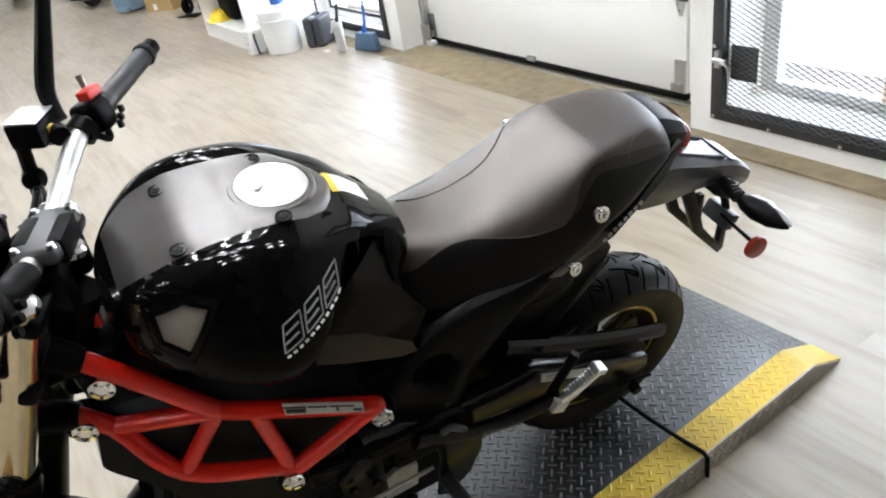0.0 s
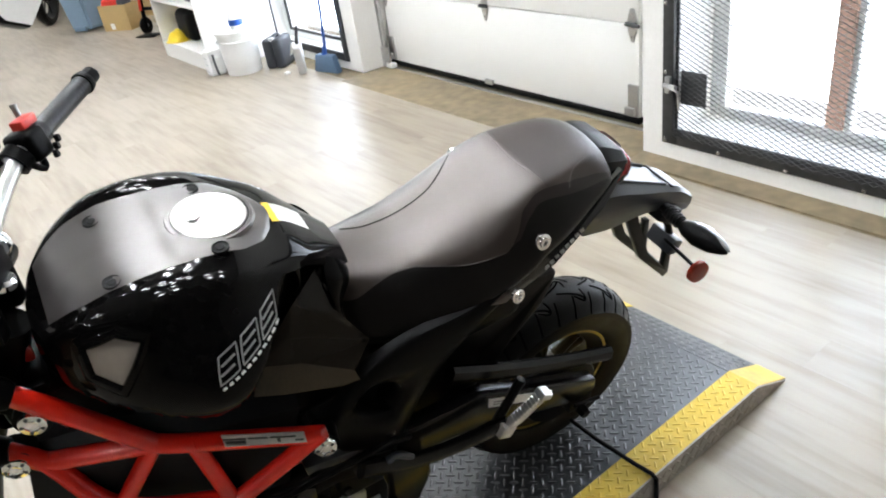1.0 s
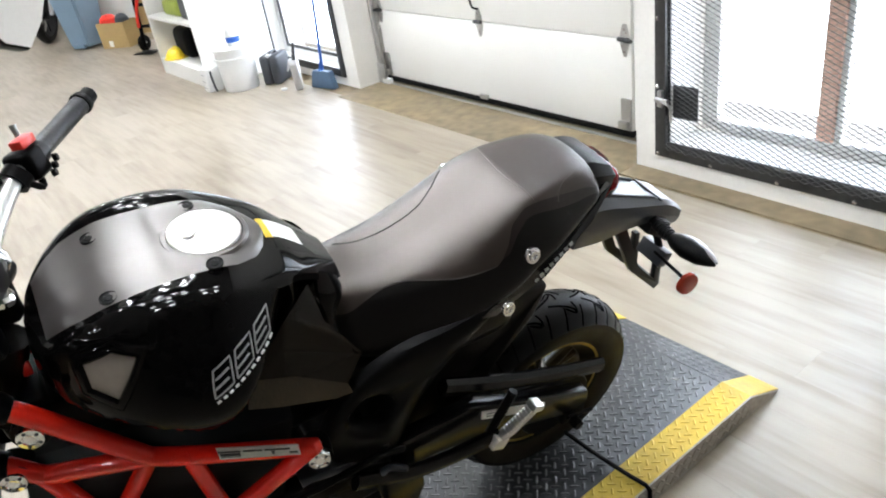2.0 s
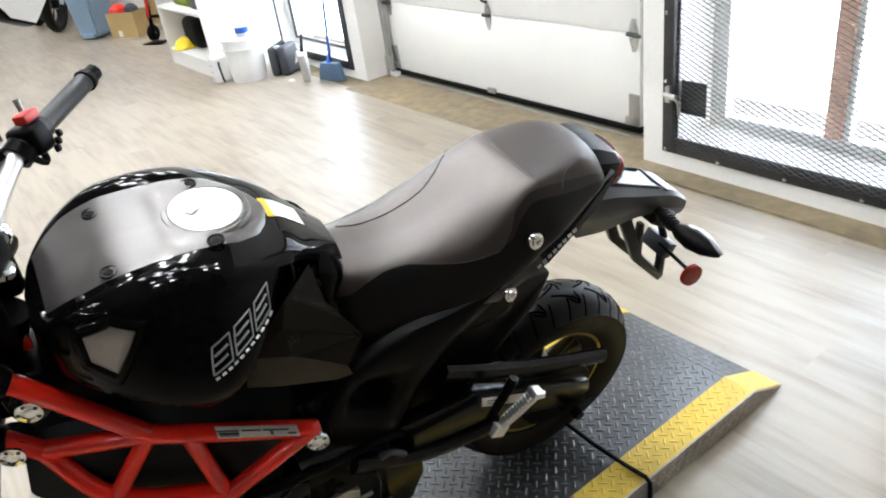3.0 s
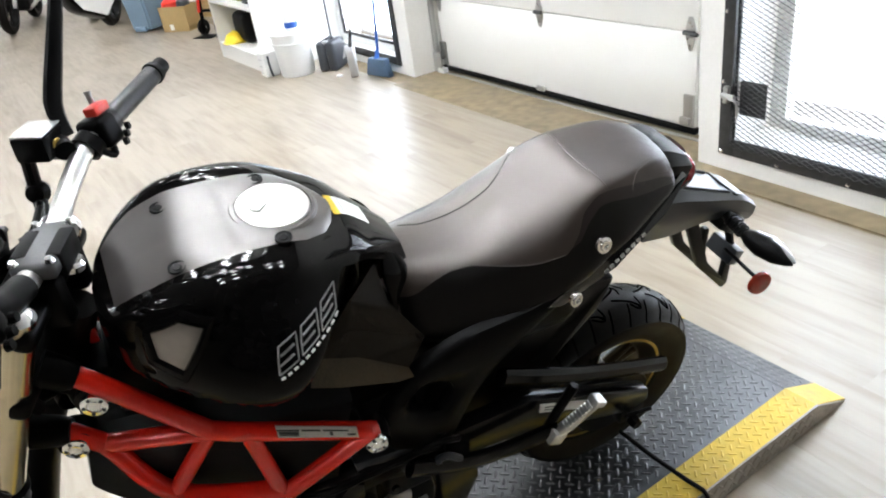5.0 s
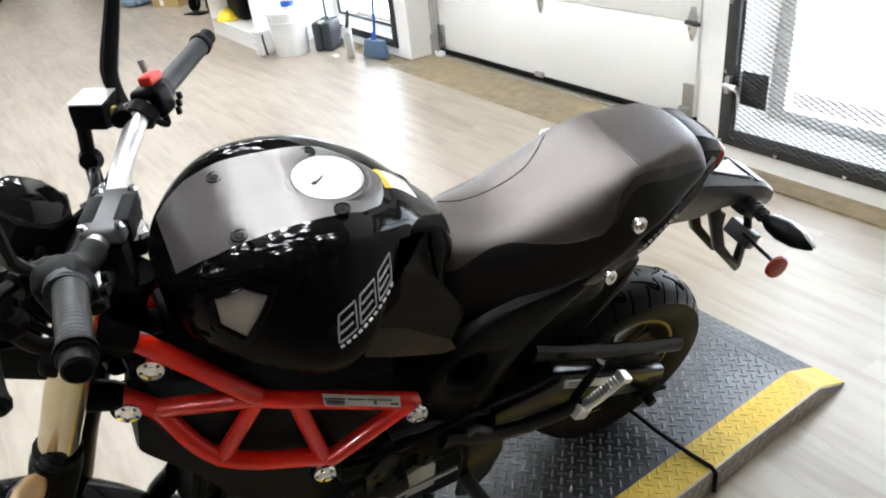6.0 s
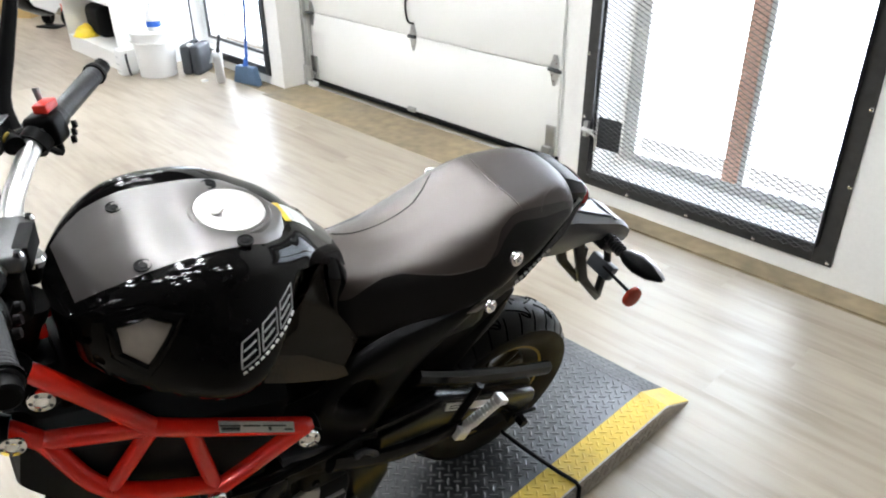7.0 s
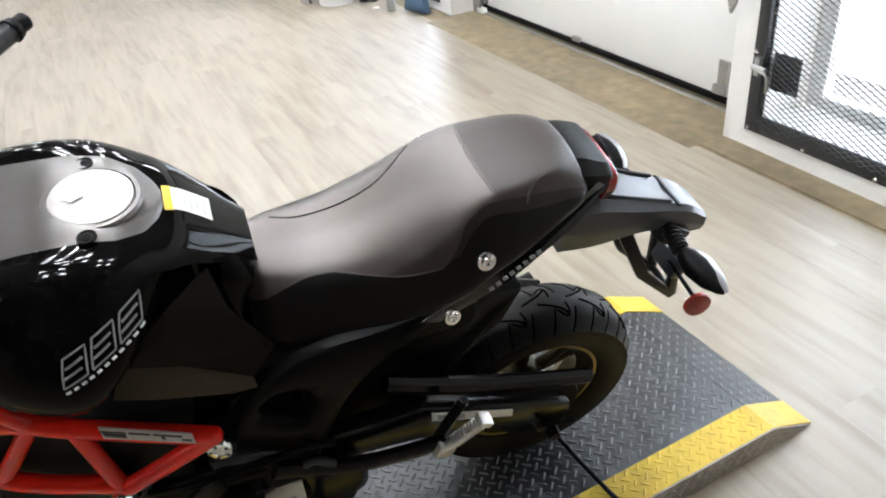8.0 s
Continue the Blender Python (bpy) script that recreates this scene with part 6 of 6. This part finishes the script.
# ---- things by the wall ----
cab = thing("shelf_unit", "white melamine shelf unit with open bays", "shelf unit")
cx0, cx1, cy0, cy1 = -6.53, -5.515, 2.13, 2.725
part("side_panel", box(cx1 - 0.02, cx1, cy0, cy1, 0, 1.9, 0.002), MELA, cab)
part("side_panel", box(cx0, cx0 + 0.02, cy0, cy1, 0, 1.9, 0.002), MELA, cab)
part("back_panel", box(cx0 + 0.02, cx1 - 0.02, cy1 - 0.01, cy1, 0, 1.9), MELA, cab)
part("plinth", box(cx0 + 0.02, cx1 - 0.02, cy0 + 0.005, cy0 + 0.02, 0, 0.11), MELA, cab)
for z in (0.11, 0.47, 0.9, 1.35, 1.88):
    part("shelf", box(cx0 + 0.02, cx1 - 0.02, cy0, cy1 - 0.01, z, z + 0.022, 0.002), MELA, cab)
hat = thing("hard_hat", "yellow plastic hard hat lying on the shelf", "hard hat")
part("shell", lathe([(0.11, 0), (0.118, 0.004), (0.1, 0.016), (0.092, 0.04), (0.068, 0.07), (0.032, 0.085), (0, 0.09)], (-6.33, 2.22, 0.133), (0, 0, 1), 24), YHAT, hat)
part("ridge", tube(curve([(-6.425, 2.22, 0.17), (-6.37, 2.22, 0.216), (-6.29, 2.22, 0.216), (-6.235, 2.22, 0.17)]), 0.01, 8), YHAT, hat)
bagk = thing("tool_bag", "black fabric bag slumped on the shelf", "bag")
part("body", box(-6.40, -6.08, 2.24, 2.50, 0.132, 0.38, 0.06, 4), SEAL, bagk)
part("strap", tube(curve([(-6.31, 2.36, 0.37), (-6.25, 2.34, 0.42), (-6.18, 2.36, 0.37)]), 0.012, 8), SEAL, bagk)
gb = thing("folded_cloth", "yellow-green folded cloth on the shelf", "cloth")
part("fold", box(-6.3, -5.95, 2.2, 2.5, 0.492, 0.62, 0.04, 3), LEAFG, gb)
part("fold", box(-6.27, -5.98, 2.22, 2.48, 0.62, 0.68, 0.025, 3), LEAFG, gb)
dk = thing("dark_box", "dark grey storage box on the shelf", "box")
part("body", box(-5.88, -5.6, 2.2, 2.5, 0.492, 0.72, 0.01), CASEP, dk)

buck = thing("bucket", "white plastic bucket beside the shelf unit", "bucket")
bx, by = -5.27, 2.30
part("pail", lathe([(0, 0.004), (0.125, 0.0), (0.13, 0.01), (0.145, 0.30), (0.152, 0.30), (0.152, 0.315), (0.14, 0.315), (0.126, 0.02), (0, 0.018)], (bx, by, 0), (0, 0, 1), 32), WHITEP, buck)
part("rib", lathe([(0.146, 0.24), (0.156, 0.242), (0.156, 0.25), (0.147, 0.252)], (bx, by, 0), (0, 0, 1), 32), WHITEP, buck)
part("lid", lathe([(0, 0.325), (0.145, 0.325), (0.156, 0.32), (0.156, 0.30), (0.15, 0.30)], (bx, by, 0), (0, 0, 1), 32), WHITEP, buck)
jug = thing("spray_jug", "clear plastic jug with a blue label, on the bucket", "jug")
part("body", lathe([(0, 0), (0.046, 0.0), (0.05, 0.01), (0.05, 0.11), (0.036, 0.14), (0.016, 0.16), (0.016, 0.19), (0, 0.19)], (bx + 0.06, by, 0.327), (0, 0, 1), 24), WHITEP, jug)
part("label", lathe([(0.0508, 0.03), (0.0513, 0.034), (0.0513, 0.066), (0.0508, 0.07)], (bx + 0.06, by, 0.327), (0, 0, 1), 24), BLUEP, jug, "bright blue label")
pb = thing("paper_sack", "small white printed sack beside the bucket", "sack")
part("body", box(-5.49, -5.38, 2.08, 2.2, 0, 0.19, 0.015, 3), WHITEP, pb)
for k in range(3):
    part("print_bar", box(-5.47, -5.41, 2.078, 2.081, 0.03 + 0.05 * k, 0.036 + 0.05 * k), GREYP, pb)
part("handle", tube(curve([(-5.37, 2.12, 0.16), (-5.345, 2.11, 0.12), (-5.35, 2.12, 0.03), (-5.36, 2.13, 0.01)]), 0.008, 8), CASEP, pb)

case = thing("tool_case", "charcoal plastic tool case standing on its edge", "tool case")
CM = pose(-5.13, 2.54, 0, 0, 0, -52)
case.matrix_world = CM
for y0, y1 in ((-0.075, -0.003), (0.003, 0.075)):
    part("shell", box(-0.105, 0.105, y0, y1, 0, 0.215, 0.022, 3), CASEP, case)
part("handle", tube(curve([(-0.045, 0, 0.205), (-0.037, 0, 0.228), (0.037, 0, 0.228), (0.045, 0, 0.205)]), 0.01, 8), CASEP, case)
for x in (-0.07, 0.07):
    part("latch", box(x - 0.02, x + 0.02, -0.02, 0.02, 0.2, 0.222, 0.004), GREYP, case)

dp = thing("dustpan", "grey upright dustpan with a dark handle", "dustpan")
dp.matrix_world = pose(-4.74, 2.52, 0, 0, 0, -32)
part("pan", slab([(-0.03, 0.02, 0.0), (0.03, 0.02, 0.0), (0.06, 0.02, 0.09), (0.095, 0.02, 0.20), (0.06, 0.02, 0.235), (-0.075, 0.02, 0.215), (-0.05, 0.02, 0.1)], (0, -0.055, 0), 0.012), GREYP, dp)
part("lip", slab([(-0.075, -0.034, 0.215), (0.06, -0.034, 0.235), (0.05, -0.06, 0.15), (-0.06, -0.06, 0.13)], (0, -0.006, 0), 0.002), GREYP, dp)
part("handle", tube(curve([(0.05, 0.0, 0.215), (0.075, 0.01, 0.27), (0.115, 0.03, 0.355)], 4), [0.014] * 4 + [0.011] * 5, 10), CASEP, dp, "dark grey handle")
br = thing("broom", "blue push broom leaning against the wall", "broom")
part("stick", tube([(-4.59, 2.64, 0.1), (-4.50, 2.70, 1.25)], 0.010, 10), BLUEP, br, "blue broom stick")
bh = slab([(-4.705, 2.63, 0.0), (-4.47, 2.685, 0.0), (-4.505, 2.68, 0.125), (-4.67, 2.64, 0.125)], (0.012, -0.05, 0), 0.008)
part("bristles", bh, BROOMB, br, "slate blue broom bristles")
part("socket", tube([(-4.592, 2.63, 0.11), (-4.593, 2.645, 0.18)], [0.022, 0.013], 10), BLUEP, br)
part("wall_hook", box(-4.56, -4.41, 2.70, 2.735, 0.80, 0.96, 0.01), CASEP, br, "dark grey broom clip")

tagged(part("paper_scrap", box(-4.87, -4.83, 2.42, 2.46, 0, 0.016, 0.006), WHITEP), "crumpled white paper scrap on the floor", "paper")

carton = thing("cardboard_box", "open brown cardboard box full of odds and ends", "cardboard box")
carton.matrix_world = pose(-8.36, 2.32, 0, 0, 0, 34) @ Matrix.Diagonal((0.62, 0.55, 0.86, 1))
for x0, x1, y0, y1 in ((-0.28, 0.28, -0.2, -0.192), (-0.28, 0.28, 0.192, 0.2), (-0.28, -0.272, -0.192, 0.192), (0.272, 0.28, -0.192, 0.192)):
    part("side", box(x0, x1, y0, y1, 0, 0.30), CARD, carton)
part("bottom", box(-0.27, 0.27, -0.19, 0.19, 0.002, 0.01), CARD, carton)
part("tape", box(-0.12, -0.04, -0.2035, -0.2005, 0.02, 0.09), LABEL, carton, "torn white label")
for nm, x, r, mt, lb in (("helmet", -0.14, 0.17, REDP, "red and black open-face helmet in the box"), ("helmet", 0.14, 0.13, CASEP, "dark helmet in the box")):
    h = thing(nm, lb, "helmet")
    h.matrix_world = carton.matrix_world @ pose(x, 0, 0.27)
    part("shell", lathe([(0, 0.12), (r * 0.5, 0.11), (r * 0.87, 0.07), (r, 0.0), (r * 0.9, -0.09), (r * 0.8, -0.1)], (0, 0, 0), (0, 0, 1), 22), mt, h)
    part("trim_edge", lathe([(r * 0.9, -0.10), (r * 0.93, -0.09), (r * 0.9, -0.08)], (0, 0, 0), (0, 0, 1), 22), WHITEP, h)

truck = thing("hand_truck", "black folding hand truck with a red bar", "hand truck")
truck.matrix_world = pose(-7.62, 2.40, 0, 0, 0, 30) @ Matrix.Diagonal((0.72, 0.8, 0.8, 1))
for x in (-0.13, 0.13):
    part("rail", tube([(x, 0, 0.05), (x, 0.1, 1.0)], 0.026, 10), MATTE if x < 0 else REDP, truck)
    w_ = part("wheel", lathe([(0.03, -0.02), (0.085, -0.022), (0.1, -0.012), (0.1, 0.012), (0.085, 0.022), (0.03, 0.02)], (x * 1.2, 0.03, 0.1), (1, 0, 0), 22, closed=True), RUBBER, truck)
    part("rim", lathe([(0, -0.012), (0.035, -0.015), (0.035, 0.015), (0, 0.012)], (x * 1.2, 0.03, 0.1), (1, 0, 0), 14), GREYP, w_)
for z in (0.3, 0.55, 0.8):
    part("cross_bar", tube([(-0.13, z * 0.1, z), (0.13, z * 0.1, z)], 0.02, 8), MATTE, truck)
part("folded_panel", slab([(-0.12, 0.03, 0.22), (0.10, 0.03, 0.22), (0.10, 0.085, 0.72), (-0.12, 0.085, 0.72)], (0, 0.025, 0), 0.006), CARD, truck, "tan folded panel")
part("strap", tube(curve([(-0.1, -0.03, 0.3), (-0.02, -0.05, 0.5), (0.09, -0.02, 0.75)]), 0.02, 8), REDP, truck, "red strap")
part("toe_plate", box(-0.16, 0.16, -0.2, 0.0, 0.01, 0.018, 0.003), MATTE, truck)

tb = thing("waste_bin", "slate-blue wheeled waste bin", "waste bin")
tb.matrix_world = pose(-8.84, 2.10, 0, 0, 0, 30) @ Matrix.Diagonal((0.7, 0.7, 0.62, 1))
b = bmesh.new()
lo_, hi_ = [(-0.2, -0.2), (0.2, -0.2), (0.2, 0.2), (-0.2, 0.2)], [(-0.25, -0.26), (0.25, -0.26), (0.25, 0.26), (-0.25, 0.26)]
va = [b.verts.new((x, y, 0.03)) for x, y in lo_]
vb = [b.verts.new((x, y, 0.92)) for x, y in hi_]
b.faces.new(va[::-1])
b.faces.new(vb)
for i in range(4):
    b.faces.new((va[i], va[(i + 1) % 4], vb[(i + 1) % 4], vb[i]))
bmesh.ops.bevel(b, geom=b.edges[:], offset=0.03, segments=3, affect="EDGES")
part("body", b, BINB, tb)
part("lid", box(-0.27, 0.27, -0.28, 0.28, 0.92, 0.96, 0.015), BINB, tb)
part("foot_step", box(-0.12, 0.12, -0.235, -0.19, 0.02, 0.1, 0.01), BINB, tb)
for x in (-0.2, 0.2):
    part("wheel", lathe([(0, -0.02), (0.08, -0.02), (0.09, 0), (0.08, 0.02), (0, 0.02)], (x, 0.24, 0.09), (1, 0, 0), 18), RUBBER, tb)


def far_bike(m, mat, label):
    """A parked motorcycle at the back of the shop."""
    o = thing("parked_motorcycle", label, "motorcycle", m, group="motorcycles at the back")
    for y in (-0.65, 0.65):
        w1 = part("wheel", lathe([(0.24, -0.05), (0.29, -0.055), (0.315, -0.02), (0.315, 0.02), (0.29, 0.055), (0.24, 0.05)], (0, y, 0.315), (1, 0, 0), 28, closed=True), RUBBER, o)
        part("hub", lathe([(0, -0.06), (0.05, -0.05), (0.05, 0.05), (0, 0.06)], (0, y, 0.315), (1, 0, 0), 14), MATTE, w1)
        for k in range(6):
            a = k * math.pi / 3
            part("spoke", tube([(0, y, 0.315), (0, y + 0.24 * math.cos(a), 0.315 + 0.24 * math.sin(a))], 0.008, 6), MATTE, w1)
    part("engine", box(-0.16, 0.16, -0.28, 0.24, 0.22, 0.58, 0.05, 3), ENGINE, o)
    part("tank", grid_mesh(shell_grid([(-0.4, [(0, 0.78), (0.06, 0.77), (0.08, 0.7), (0.05, 0.62)]), (-0.2, [(0, 0.93), (0.12, 0.9), (0.16, 0.78), (0.1, 0.62)]), (0.08, [(0, 0.85), (0.08, 0.83), (0.12, 0.74), (0.08, 0.62)])], 12, 10)), mat, o, angle=60)
    part("saddle", box(-0.13, 0.13, 0.05, 0.7, 0.72, 0.82, 0.04, 3), VINYL, o)
    part("fork", tube([(0.09, -0.42, 0.95), (0.09, -0.65, 0.315)], 0.025, 10), STEEL, o)
    part("fork", tube([(-0.09, -0.42, 0.95), (-0.09, -0.65, 0.315)], 0.025, 10), STEEL, o)
    part("handlebar", tube(curve([(-0.36, -0.25, 1.02), (-0.15, -0.4, 1.0), (0.15, -0.4, 1.0), (0.36, -0.25, 1.02)]), 0.014, 8), MATTE, o)
    part("fairing", box(-0.14, 0.14, -0.35, 0.5, 0.4, 0.68, 0.06, 3), mat, o)
    part("exhaust", tube([(0.15, -0.2, 0.25), (0.19, 0.75, 0.4)], [0.025, 0.045], 12), STEEL, o)
    return o


far_bike(pose(-11.6, 1.1, 0, 0, 10, 70), CASEP, "dark grey motorcycle parked at the back")
far_bike(pose(-11.3, 2.1, 0, 0, 10, 65), GLOSS, "black motorcycle parked against the wall")
far_bike(pose(-12.3, 0.2, 0, 0, 10, 75), REDP, "red motorcycle parked at the back")
far_bike(pose(-10.4, 2.2, 0, 0, 10, 60), MATTE, "matte black motorcycle parked by the bin")

# ---- floor planks, last ----
PW, PL = 0.152, 1.22
plank_mesh = bpy.data.meshes.new("plank")
pbm = box(0, PL - 0.0003, 0, PW - 0.00025, -0.006, 0)
finish(pbm)
pbm.to_mesh(plank_mesh)
pbm.free()
plank_mesh.materials.append(PLANK)
rnd = random.Random(7)
far_verts, far_faces = [], []
near = 0
rows_n = int((2.6 - Y0) / PW) + 2
for r in range(rows_n):
    y = 2.6 - (r + 1) * PW
    shift = rnd.uniform(0, PL)
    for k in range(int((X1 - X0) / PL) + 2):
        x = X0 - PL + shift + k * PL
        if x + PL < X0 or x > X1:
            continue
        if -7.2 < x < 0.2 and 0.0 < y < 2.6 and near < 300:
            ob = new("plank", plank_mesh)
            ob.parent = floor
            ob.location = (x, y, 0)
            near += 1
        else:
            i = len(far_verts)
            far_verts += [(x, y, 0), (x + PL - 0.0003, y, 0), (x + PL - 0.0003, y + PW - 0.00025, 0), (x, y + PW - 0.00025, 0)]
            far_verts += [(px, py, -0.006) for px, py, _ in far_verts[i : i + 4]]
            far_faces += [(i, i + 1, i + 2, i + 3)] + [(i + a, i + 4 + a, i + 4 + (a + 1) % 4, i + (a + 1) % 4) for a in range(4)]
me = bpy.data.meshes.new("plank_field")
me.from_pydata(far_verts, [], far_faces)
me.materials.append(PLANK)
pf = new("plank_field", me)
pf.parent = floor
pf["kind"] = "stuff"
